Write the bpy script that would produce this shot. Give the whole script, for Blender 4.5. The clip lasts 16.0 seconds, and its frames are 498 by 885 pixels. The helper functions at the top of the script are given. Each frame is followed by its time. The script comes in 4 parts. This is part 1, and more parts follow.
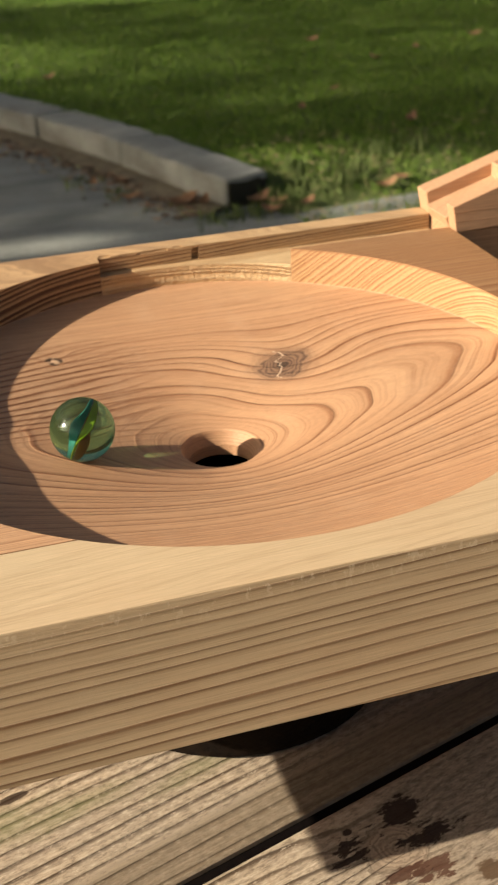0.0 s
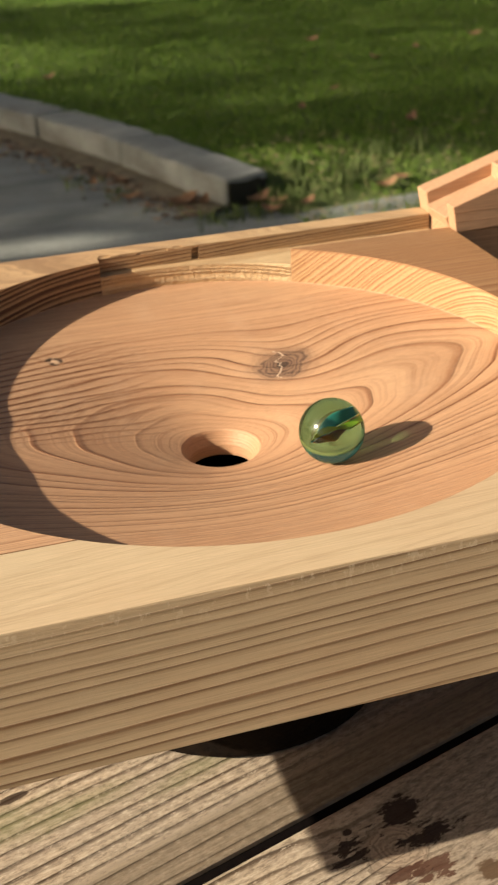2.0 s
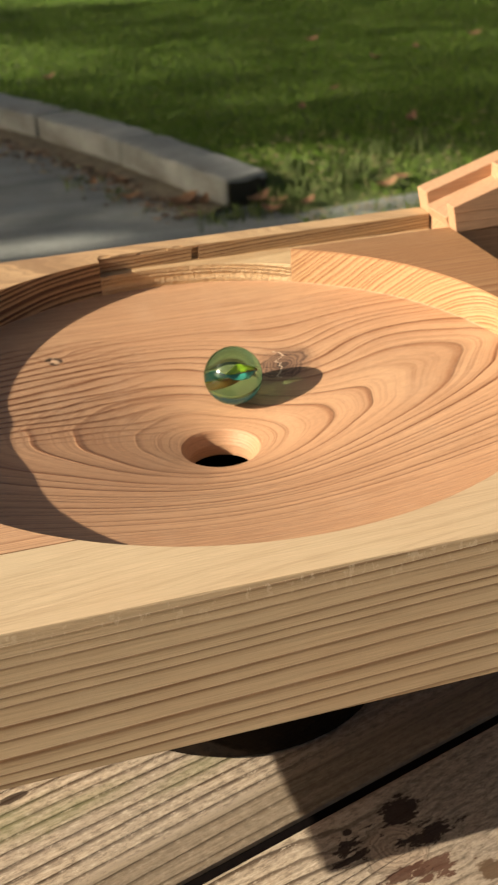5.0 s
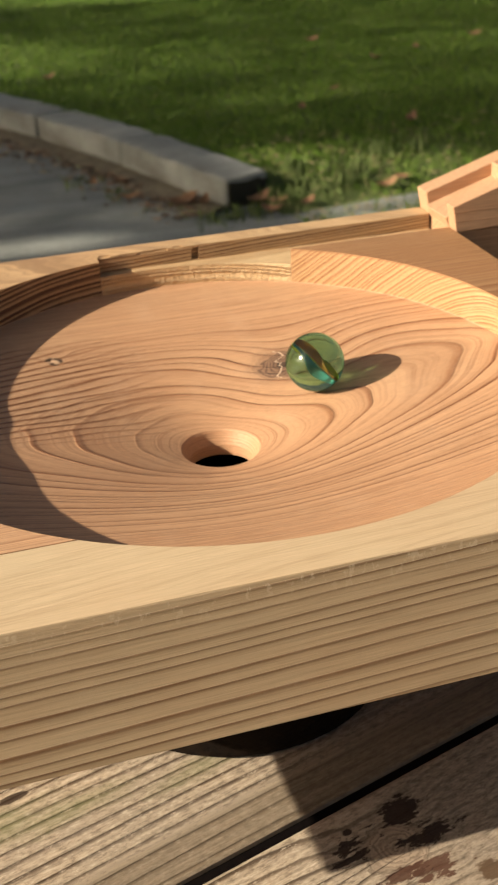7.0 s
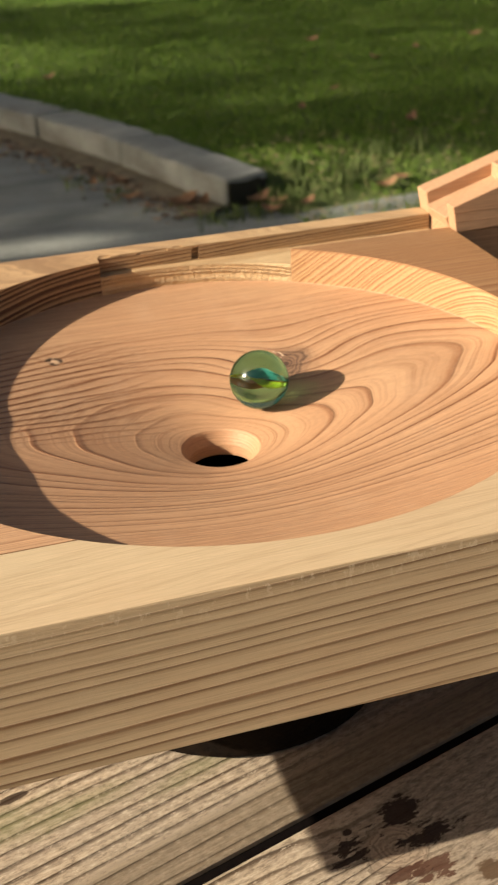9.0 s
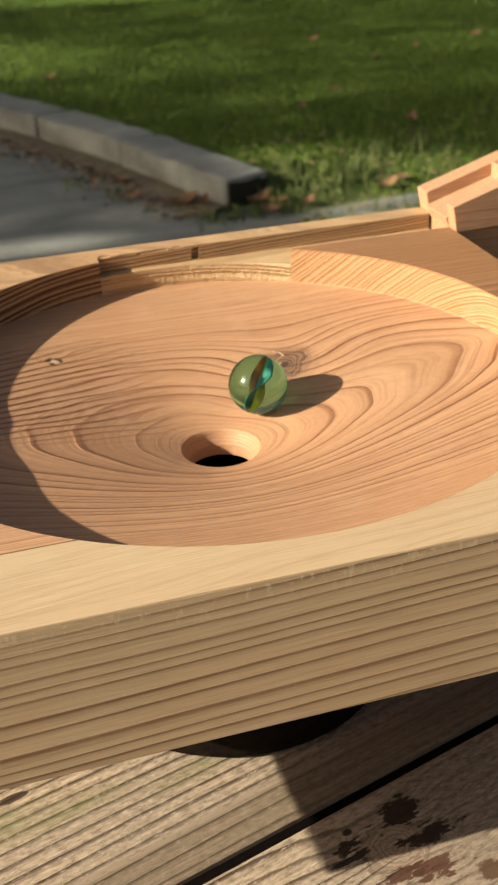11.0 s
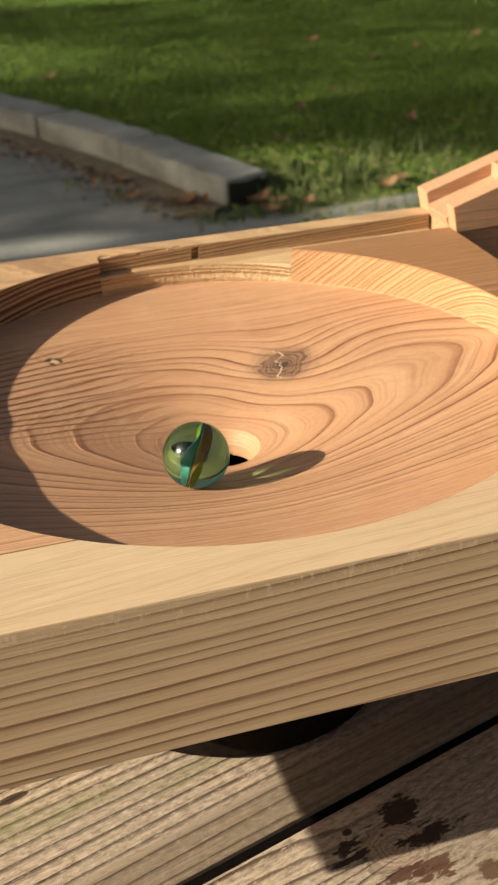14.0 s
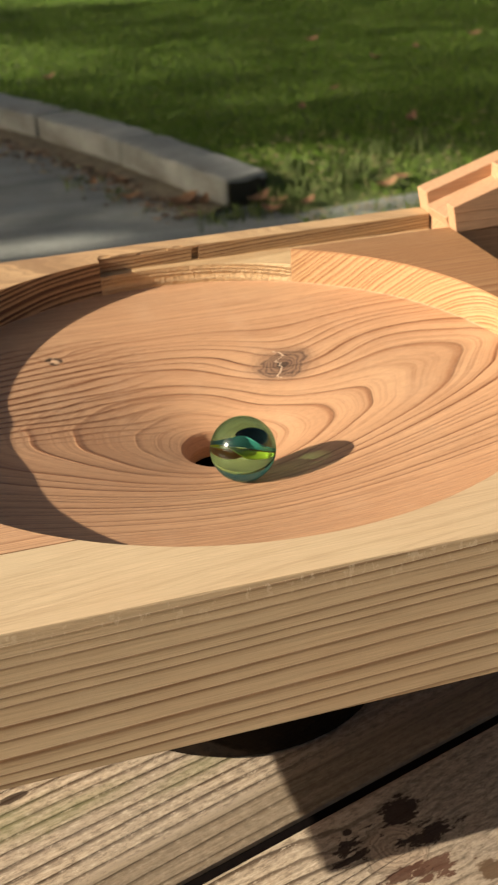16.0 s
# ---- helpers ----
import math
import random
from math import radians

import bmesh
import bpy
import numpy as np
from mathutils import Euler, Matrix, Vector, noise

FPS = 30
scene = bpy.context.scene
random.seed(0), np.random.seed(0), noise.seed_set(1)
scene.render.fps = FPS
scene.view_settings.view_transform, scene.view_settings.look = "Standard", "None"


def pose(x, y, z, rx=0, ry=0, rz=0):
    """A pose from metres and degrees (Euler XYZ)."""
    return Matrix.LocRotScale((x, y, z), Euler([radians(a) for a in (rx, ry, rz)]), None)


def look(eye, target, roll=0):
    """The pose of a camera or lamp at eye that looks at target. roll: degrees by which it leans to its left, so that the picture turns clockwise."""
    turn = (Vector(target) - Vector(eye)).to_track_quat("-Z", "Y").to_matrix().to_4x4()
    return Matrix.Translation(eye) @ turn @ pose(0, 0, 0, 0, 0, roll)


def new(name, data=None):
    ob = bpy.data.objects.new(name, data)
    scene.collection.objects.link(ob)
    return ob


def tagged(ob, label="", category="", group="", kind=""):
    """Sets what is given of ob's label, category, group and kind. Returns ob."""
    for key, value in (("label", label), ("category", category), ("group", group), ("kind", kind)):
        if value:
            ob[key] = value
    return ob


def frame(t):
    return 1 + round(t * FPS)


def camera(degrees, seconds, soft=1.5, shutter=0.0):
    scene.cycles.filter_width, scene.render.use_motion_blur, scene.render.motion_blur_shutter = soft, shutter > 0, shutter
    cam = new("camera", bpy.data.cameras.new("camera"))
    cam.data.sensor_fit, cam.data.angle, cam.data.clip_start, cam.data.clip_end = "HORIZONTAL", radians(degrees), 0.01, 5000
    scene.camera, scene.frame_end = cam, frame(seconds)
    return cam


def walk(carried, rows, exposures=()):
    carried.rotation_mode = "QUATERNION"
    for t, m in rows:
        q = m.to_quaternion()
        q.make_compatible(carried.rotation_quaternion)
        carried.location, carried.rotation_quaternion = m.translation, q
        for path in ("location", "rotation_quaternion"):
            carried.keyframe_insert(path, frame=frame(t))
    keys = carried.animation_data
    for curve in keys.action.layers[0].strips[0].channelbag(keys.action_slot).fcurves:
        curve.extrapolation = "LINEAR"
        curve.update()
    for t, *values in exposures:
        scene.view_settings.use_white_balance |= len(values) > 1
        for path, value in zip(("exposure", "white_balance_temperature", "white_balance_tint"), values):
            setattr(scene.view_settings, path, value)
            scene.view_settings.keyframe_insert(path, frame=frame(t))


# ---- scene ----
from mathutils import Quaternion

TOP = 0.788            # height of the marble board's top above the ground
TABLE = TOP - 0.098    # height of the table top
CAM = pose(-0.07329, -0.18547, TOP + 0.1351, 61.64, 2.19, -16.90)
cam = camera(23.73, 16.0, soft=2.0)
cam.data.dof.use_dof = True
cam.data.dof.focus_distance = 0.25
cam.data.dof.aperture_fstop = 72.0
walk(cam, [(0.0, CAM), (16.0, CAM)], exposures=[(0.0, 0.85, 6700, 9), (16.0, 0.85, 6700, 9)])

# ---- light: a low sun from the left, open sky ----
SUN_EL, SUN_AZ = radians(26.0), radians(-175.8)
SUN_DIR = Vector((math.cos(SUN_EL) * math.cos(SUN_AZ), math.cos(SUN_EL) * math.sin(SUN_AZ), math.sin(SUN_EL)))
world = bpy.data.worlds.new("sky")
scene.world = world
world.use_nodes = True
wn = world.node_tree.nodes
sky = wn.new("ShaderNodeTexSky")
sky.sky_type = "NISHITA"
sky.sun_disc = False
sky.dust_density = 6.0
sky.sun_elevation = SUN_EL
sky.sun_rotation = radians(90) - SUN_AZ
world.node_tree.links.new(sky.outputs[0], wn["Background"].inputs[0])
wn["Background"].inputs[1].default_value = 0.041
sun_data = bpy.data.lights.new("sun", "SUN")
sun_data.energy, sun_data.angle, sun_data.color = 4.8, radians(0.55), (1.0, 0.90, 0.76)
sun_data.cycles.is_caustics_light = True
sun = new("sun", sun_data)
sun.matrix_world = look(SUN_DIR * 50, (0, 0, 0))


# ---- node helpers ----
class Nodes:
    def __init__(self, name):
        self.mat = bpy.data.materials.new(name)
        self.mat.use_nodes = True
        self.n, self.l = self.mat.node_tree.nodes, self.mat.node_tree.links
        self.bsdf = self.n["Principled BSDF"]

    def put(self, socket, value):
        if hasattr(value, "is_output"):
            self.l.new(value, socket)
        elif isinstance(value, (tuple, list)) and len(value) == 3 and socket.type == "RGBA":
            socket.default_value = (*value, 1.0)
        else:
            socket.default_value = value

    def math(self, op, a, b=0.0, c=0.0):
        m = self.n.new("ShaderNodeMath")
        m.operation = op
        for i, v in enumerate((a, b, c)):
            self.put(m.inputs[i], v)
        return m.outputs[0]

    def coords(self, kind="Object"):
        return self.n.new("ShaderNodeTexCoord").outputs[kind]

    def mapped(self, v, scale=(1, 1, 1), loc=(0, 0, 0), rot=(0, 0, 0)):
        m = self.n.new("ShaderNodeMapping")
        self.l.new(v, m.inputs[0])
        m.inputs[1].default_value, m.inputs[2].default_value, m.inputs[3].default_value = loc, rot, scale
        return m.outputs[0]

    def split(self, v):
        s = self.n.new("ShaderNodeSeparateXYZ")
        self.l.new(v, s.inputs[0])
        return s.outputs

    def join(self, x, y, z):
        s = self.n.new("ShaderNodeCombineXYZ")
        for i, v in enumerate((x, y, z)):
            self.put(s.inputs[i], v)
        return s.outputs[0]

    def noise(self, v, scale, detail=3.0, rough=0.55):
        t = self.n.new("ShaderNodeTexNoise")
        self.l.new(v, t.inputs["Vector"])
        t.inputs["Scale"].default_value, t.inputs["Detail"].default_value, t.inputs["Roughness"].default_value = scale, detail, rough
        return t.outputs[0]

    def voronoi(self, v, scale, feature="F1"):
        t = self.n.new("ShaderNodeTexVoronoi")
        t.feature = feature
        self.l.new(v, t.inputs["Vector"])
        t.inputs["Scale"].default_value = scale
        return t.outputs[0]

    def ramp(self, v, stops, smooth=False):
        r = self.n.new("ShaderNodeValToRGB")
        self.put(r.inputs[0], v)
        e = r.color_ramp.elements
        while len(e) < len(stops):
            e.new(0.5)
        for k, (at, c) in zip(e, stops):
            k.position = at
            k.color = (*c, 1.0) if isinstance(c, tuple) else (c, c, c, 1.0)
        if smooth:
            r.color_ramp.interpolation = "EASE"
        return r.outputs[0]

    def mix(self, f, a, b, mode="MIX"):
        m = self.n.new("ShaderNodeMix")
        m.data_type, m.blend_type = "RGBA", mode
        self.put(m.inputs[0], f)
        self.put(m.inputs[6], a)
        self.put(m.inputs[7], b)
        return m.outputs[2]

    def bump(self, height, strength, distance, base=None):
        b = self.n.new("ShaderNodeBump")
        self.put(b.inputs["Height"], height)
        b.inputs["Strength"].default_value, b.inputs["Distance"].default_value = strength, distance
        if base is not None:
            self.l.new(base, b.inputs["Normal"])
        return b.outputs[0]

    def done(self, color, rough, normal=None, **more):
        self.put(self.bsdf.inputs["Base Color"], color)
        self.put(self.bsdf.inputs["Roughness"], rough)
        if normal is not None:
            self.l.new(normal, self.bsdf.inputs["Normal"])
        for k, v in more.items():
            self.put(self.bsdf.inputs[k.replace("_", " ")], v)
        return self.mat


def ring_wood(name, early, late, pith, spacing, tilt=(0.0, 0.0), wander=0.0012, line=0.75, knots=(), late_mix=0.8, relief=0.00012, rough=0.62, saw=0.0, aged_or_dimmed=None, uneven=1.0, streak=0.55, calm_top=0.0, flecks=False, young=0.0, ridges=0.0, fibres=0.6, ripple=0.45, torn=0.0, bold=1.0, plain_edges=False, closing=0.0):
    """Sawn softwood: growth rings about a pith line that runs nearly along x; knots are (x, y, radius, stretch)."""
    w = Nodes(name)
    P = w.coords()
    x, y, z = w.split(P)
    drift = w.noise(w.mapped(P, (5, 30, 30)), 1.0, 2.0)
    fine = w.noise(w.mapped(P, (30, 220, 220)), 1.0, 2.0)
    dy = w.math("SUBTRACT", y, w.math("MULTIPLY_ADD", x, tilt[0], pith[0]))
    dz = w.math("SUBTRACT", z, w.math("MULTIPLY_ADD", x, tilt[1], pith[1]))
    r = w.math("SQRT", w.math("ADD", w.math("MULTIPLY", dy, dy), w.math("MULTIPLY", dz, dz)))
    r = w.math("ADD", r, w.math("MULTIPLY", w.math("SUBTRACT", drift, 0.5), wander * 4))
    r = w.math("ADD", r, w.math("MULTIPLY", w.math("SUBTRACT", fine, 0.5), wander * ripple))
    masks = []
    for kx, ky, kr, stretch in knots:
        ax = w.math("MULTIPLY", w.math("SUBTRACT", x, kx), 1.0 / stretch)
        ay = w.math("SUBTRACT", y, ky)
        wob = w.math("MULTIPLY", w.math("SUBTRACT", w.noise(P, 160.0, 3.0), 0.5), kr * (0.8 if kr > 0.005 else 2.2))
        away = w.math("SQRT", w.math("ADD", w.math("MULTIPLY", ax, ax), w.math("MULTIPLY", ay, ay)))
        q = w.math("ADD", away, wob)
        swell = w.math("POWER", 2.718, w.math("MULTIPLY", w.math("MULTIPLY", away, away), -1.0 / (2.6 * kr) ** 2))
        r = w.math("ADD", r, w.math("MULTIPLY", swell, kr * 0.9))
        masks.append((q, kr))
    step = w.math("DIVIDE", r, spacing)
    if closing:
        old = w.math("MAXIMUM", w.math("SUBTRACT", r, 0.080), 0.0)
        step = w.math("ADD", step, w.math("MULTIPLY", w.math("MULTIPLY", old, old), closing / spacing))
    # uneven ring widths
    step = w.math("ADD", step, w.math("MULTIPLY", w.math("SINE", w.math("MULTIPLY", step, 2.3)), 0.24 * uneven))
    step = w.math("ADD", step, w.math("MULTIPLY", w.math("SINE", w.math("MULTIPLY", step, 0.61)), 0.5 * uneven))
    year = w.math("FLOOR", step)
    saw_tooth = w.math("FRACT", step)
    dark = w.ramp(saw_tooth, [(0.0, 0.0), (line * 0.6, 0.06), (line, 0.35), (0.90, 1.0), (0.96, 0.95), (1.0, 0.04)])
    vary = w.noise(w.join(w.math("MULTIPLY", x, 6.0), w.math("MULTIPLY", year, 3.7), 0.0), 1.0, 1.0)
    dark_v = w.math("MULTIPLY", dark, w.math("MULTIPLY_ADD", vary, 1.8 * bold, 0.08 * bold))
    if plain_edges:
        # the rings run out towards the front and the back of the board
        front = w.ramp(w.math("MULTIPLY_ADD", drift, 0.15, w.math("MULTIPLY", y, 10.0)), [(0.42, 0.30), (0.68, 1.0)])
        behind = w.ramp(w.math("MULTIPLY_ADD", drift, 0.08, w.math("MULTIPLY", y, 5.0)), [(0.79, 1.0), (0.88, 0.42)])
        dark_v = w.math("MULTIPLY", dark_v, w.math("MULTIPLY", front, behind))
    if young:
        dark_v = w.math("MULTIPLY", dark_v, w.ramp(w.math("SUBTRACT", w.math("MULTIPLY", r, 100.0), young * 100.0), [(0.0, 0.22), (0.45, 1.0)]))
    if ridges:
        # close dense rings beside the small knot
        u = w.math("ADD", w.math("DIVIDE", w.math("SUBTRACT", y, w.math("MULTIPLY", x, 0.28)), ridges), w.math("ADD", w.math("MULTIPLY", drift, 3.5), w.math("MULTIPLY", fine, 0.5)))
        crest = w.ramp(w.math("FRACT", u), [(0.0, 0.0), (0.6, 0.12), (0.88, 1.0), (0.94, 0.95), (1.0, 0.0)])
        where = w.math("MULTIPLY", w.ramp(w.math("MULTIPLY_ADD", x, 10.0, 1.0), [(0.50, 1.0), (0.95, 0.0)]), w.ramp(w.math("MULTIPLY_ADD", y, 10.0, -0.8), [(0.25, 0.0), (0.40, 1.0), (0.74, 1.0), (0.92, 0.0)]))
        where = w.math("MULTIPLY", where, w.ramp(vary, [(0.25, 0.55), (0.6, 1.0)]))
        dark_v = w.math("ADD", w.math("MULTIPLY", dark_v, w.math("SUBTRACT", 1.0, w.math("MULTIPLY", where, 0.8))), w.math("MULTIPLY", crest, w.math("MULTIPLY", where, 2.0)))
    inner_lines = w.noise(w.join(w.math("MULTIPLY", x, 22.0), w.math("MULTIPLY", step, 7.0), 0.0), 1.0, 3.0, 0.7)
    fibre = w.noise(w.mapped(P, (60, 2200, 2200)), 1.0, 3.0, 0.7)
    patch = w.noise(w.mapped(P, (14, 26, 26)), 1.0, 4.0)
    if calm_top:
        flat = w.ramp(w.math("MULTIPLY_ADD", z, 1000.0, 0.7), [(0.0, 1.0), (0.4, 1.0 - calm_top)])
        dark_v = w.math("MULTIPLY", dark_v, flat)
    c = w.mix(w.math("MULTIPLY", dark_v, late_mix), early, late)
    c = w.mix(w.ramp(inner_lines, [(0.48, 0.0), (0.64, streak)]), c, w.mix(0.55, early, late))
    c = w.mix(fibres, c, w.ramp(fibre, [(0.32, 0.56), (0.68, 1.10)]), "MULTIPLY")
    c = w.mix(w.math("MULTIPLY", patch, 0.5), c, w.ramp(patch, [(0.3, (0.66, 0.55, 0.47)), (0.7, (1.0, 1.0, 1.0))]), "MULTIPLY")
    scuff = w.noise(w.mapped(P, (90, 45, 45), (3, 1, 2), (0, 0, 0.5)), 1.0, 5.0, 0.7)
    c = w.mix(w.ramp(scuff, [(0.52, 0.0), (0.75, 0.16)]), c, w.mix(0.35, early, (0.80, 0.66, 0.50)))
    hue = w.noise(w.mapped(P, (16, 22, 22), (5, 2, 1)), 1.0, 3.0, 0.5)
    c = w.mix(0.8, c, w.ramp(hue, [(0.35, (1.0, 0.93, 0.87)), (0.65, (1.0, 1.0, 0.98))]), "MULTIPLY")
    pore = w.noise(w.mapped(P, (900, 1500, 1500)), 1.0, 2.0)
    height = w.math("ADD", w.math("MULTIPLY", dark_v, 0.8), w.math("ADD", w.math("MULTIPLY", fibre, 0.5), w.math("MULTIPLY", pore, 0.15)))
    for q, kr in masks:
        if kr < 0.004:
            eye = w.math("DIVIDE", q, kr)
            c = w.mix(w.ramp(eye, [(0.0, 0.7), (0.9, 0.7), (2.2, 0.0)]), c, w.mix(0.5, early, (0.70, 0.52, 0.34)))
            broken = w.ramp(w.noise(P, 420.0, 2.0), [(0.40, 0.15), (0.52, 1.0)])
            c = w.mix(w.math("MULTIPLY", w.ramp(w.math("DIVIDE", eye, 1.5), [(0.22, 0.0), (0.32, 1.0), (0.62, 1.0), (0.75, 0.0)]), broken), c, (0.085, 0.045, 0.022))
            frill = w.math("SINE", w.math("MULTIPLY", q, 3300.0))
            height = w.math("ADD", height, w.math("MULTIPLY", w.math("MULTIPLY", frill, w.ramp(eye, [(0.9, 0.0), (1.3, 1.6), (3.6, 0.0)])), broken))
            continue
        inner = w.ramp(w.math("DIVIDE", q, kr * 1.35), [(0.0, 1.0), (0.60, 0.92), (0.74, 0.30), (1.0, 0.0)])
        rings = w.math("SINE", w.math("MULTIPLY", q, 6.28 / (kr * 0.17)))
        kc = w.ramp(w.math("MULTIPLY_ADD", rings, 0.5, 0.5), [(0.0, (0.085, 0.044, 0.026)), (1.0, (0.25, 0.142, 0.082))])
        core = w.ramp(w.math("DIVIDE", q, kr), [(0.0, 0.25), (0.30, 1.0)])
        kc = w.mix(1.0, kc, core, "MULTIPLY")
        c = w.mix(inner, c, kc)
        zig = w.math("MULTIPLY", w.math("SUBTRACT", w.noise(w.join(0.0, w.math("MULTIPLY", y, 300.0), 0.0), 1.0, 1.0), 0.5), 0.0075)
        off = w.math("ABSOLUTE", w.math("SUBTRACT", w.math("SUBTRACT", x, w.math("MULTIPLY", w.math("SUBTRACT", y, knots[0][1]), 0.25)), w.math("ADD", zig, knots[0][0] - 0.0012)))
        crack = w.math("MULTIPLY", w.ramp(w.math("MULTIPLY", off, 1000.0), [(0.15, 1.0), (0.28, 0.0)]), w.ramp(w.math("DIVIDE", q, kr), [(0.95, 1.0), (1.05, 0.0)]))
        c = w.mix(crack, c, (0.60, 0.44, 0.30))
    if flecks:
        band = w.ramp(w.math("MULTIPLY", z, -100.0), [(0.04, 0.0), (0.10, 1.0), (0.35, 0.7), (0.75, 0.0)])
        chip = w.math("MULTIPLY", w.ramp(w.noise(w.mapped(P, (420, 300, 300)), 1.0, 3.0, 0.7), [(0.55, 0.0), (0.63, 1.0)]), band)
        c = w.mix(w.math("MULTIPLY", chip, 0.6), c, (0.78, 0.64, 0.44))
        height = w.math("ADD", height, w.math("MULTIPLY", chip, 0.12))
    # top face tint: ageing on the top board, painted light balance on the front strip
    if aged_or_dimmed:
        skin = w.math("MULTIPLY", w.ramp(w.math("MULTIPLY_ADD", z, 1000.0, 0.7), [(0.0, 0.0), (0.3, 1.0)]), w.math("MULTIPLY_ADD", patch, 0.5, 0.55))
        c = w.mix(skin, c, aged_or_dimmed, "MULTIPLY")
    if torn:
        # bites torn out across the grain
        bite = w.noise(w.mapped(P, (1000, 1000, 800)), 1.0, 2.0)
        wall = w.ramp(w.math("MULTIPLY", z, -100.0), [(0.57, 0.0), (0.62, 1.0)])
        height = w.math("ADD", height, w.math("MULTIPLY", w.math("MULTIPLY", bite, wall), torn))
        c = w.mix(w.math("MULTIPLY", w.ramp(bite, [(0.52, 0.0), (0.66, 0.10)]), wall), c, late)
    if saw:
        cuts = w.noise(w.mapped(P, (700, 30, 30)), 1.0, 2.0)
        height = w.math("ADD", height, w.math("MULTIPLY", cuts, saw))
    return w.done(c, w.math("MULTIPLY_ADD", dark_v, -0.12, rough), w.bump(height, 0.9, relief))


BOWL_WOOD = ring_wood("reddish_fir", (0.575, 0.343, 0.190), (0.25, 0.104, 0.045), (0.116, -0.100), 0.0023,
                      wander=0.0010, line=0.83, relief=0.0003, fibres=0.4, ripple=0.12, plain_edges=True, closing=9.0, young=0.0755, ridges=0.0033, knots=((0.0296, 0.1365, 0.0082, 1.15), (-0.0388, 0.1575, 0.0027, 1.05)), late_mix=1.0, streak=0.85)
UPPER_WOOD = ring_wood("orange_fir", (0.55, 0.345, 0.168), (0.29, 0.120, 0.045), (0.112, -0.052), 0.00115, aged_or_dimmed=(0.70, 0.61, 0.56), calm_top=0.25,
                       wander=0.0008, line=0.58, late_mix=1.0, streak=0.35, uneven=0.7)
# the top's tint dims it against the sun; the front face stays brighter
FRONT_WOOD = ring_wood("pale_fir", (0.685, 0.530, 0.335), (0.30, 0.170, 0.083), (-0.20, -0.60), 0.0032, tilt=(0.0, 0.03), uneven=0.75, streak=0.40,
                       wander=0.0014, line=0.76, late_mix=0.82, relief=0.00025, aged_or_dimmed=(0.86, 0.84, 0.82), calm_top=0.9, flecks=True, fibres=0.28, ripple=0.2)
BACK_WOOD = ring_wood("pale_back_fir", (0.60, 0.40, 0.215), (0.085, 0.030, 0.014), (0.26, -0.50), 0.0017, tilt=(0.0, 0.05), uneven=0.6,
                      wander=0.0015, line=0.42, late_mix=1.0, relief=0.0002, calm_top=0.75, bold=1.7, ripple=0.15)
STRIP_WOOD = ring_wood("grooved_back_fir", (0.62, 0.42, 0.225), (0.125, 0.050, 0.021), (0.26, -0.50), 0.0013, tilt=(0.0, 0.05), uneven=0.6,
                       wander=0.0010, line=0.55, late_mix=1.0, relief=0.0002, calm_top=0.75, ripple=0.15)
GROOVE_WOOD = ring_wood("rough_pale_fir", (0.72, 0.51, 0.28), (0.40, 0.22, 0.10), (0.26, -0.50), 0.0023, wander=0.0009, line=0.66, late_mix=0.35, streak=0.3, relief=0.0009, saw=0.15, torn=0.8)
RAMP_WOOD = ring_wood("ramp_fir", (0.57, 0.34, 0.195), (0.42, 0.20, 0.10), (0.05, 0.22), 0.0042, wander=0.0016, late_mix=0.28, streak=0.3)


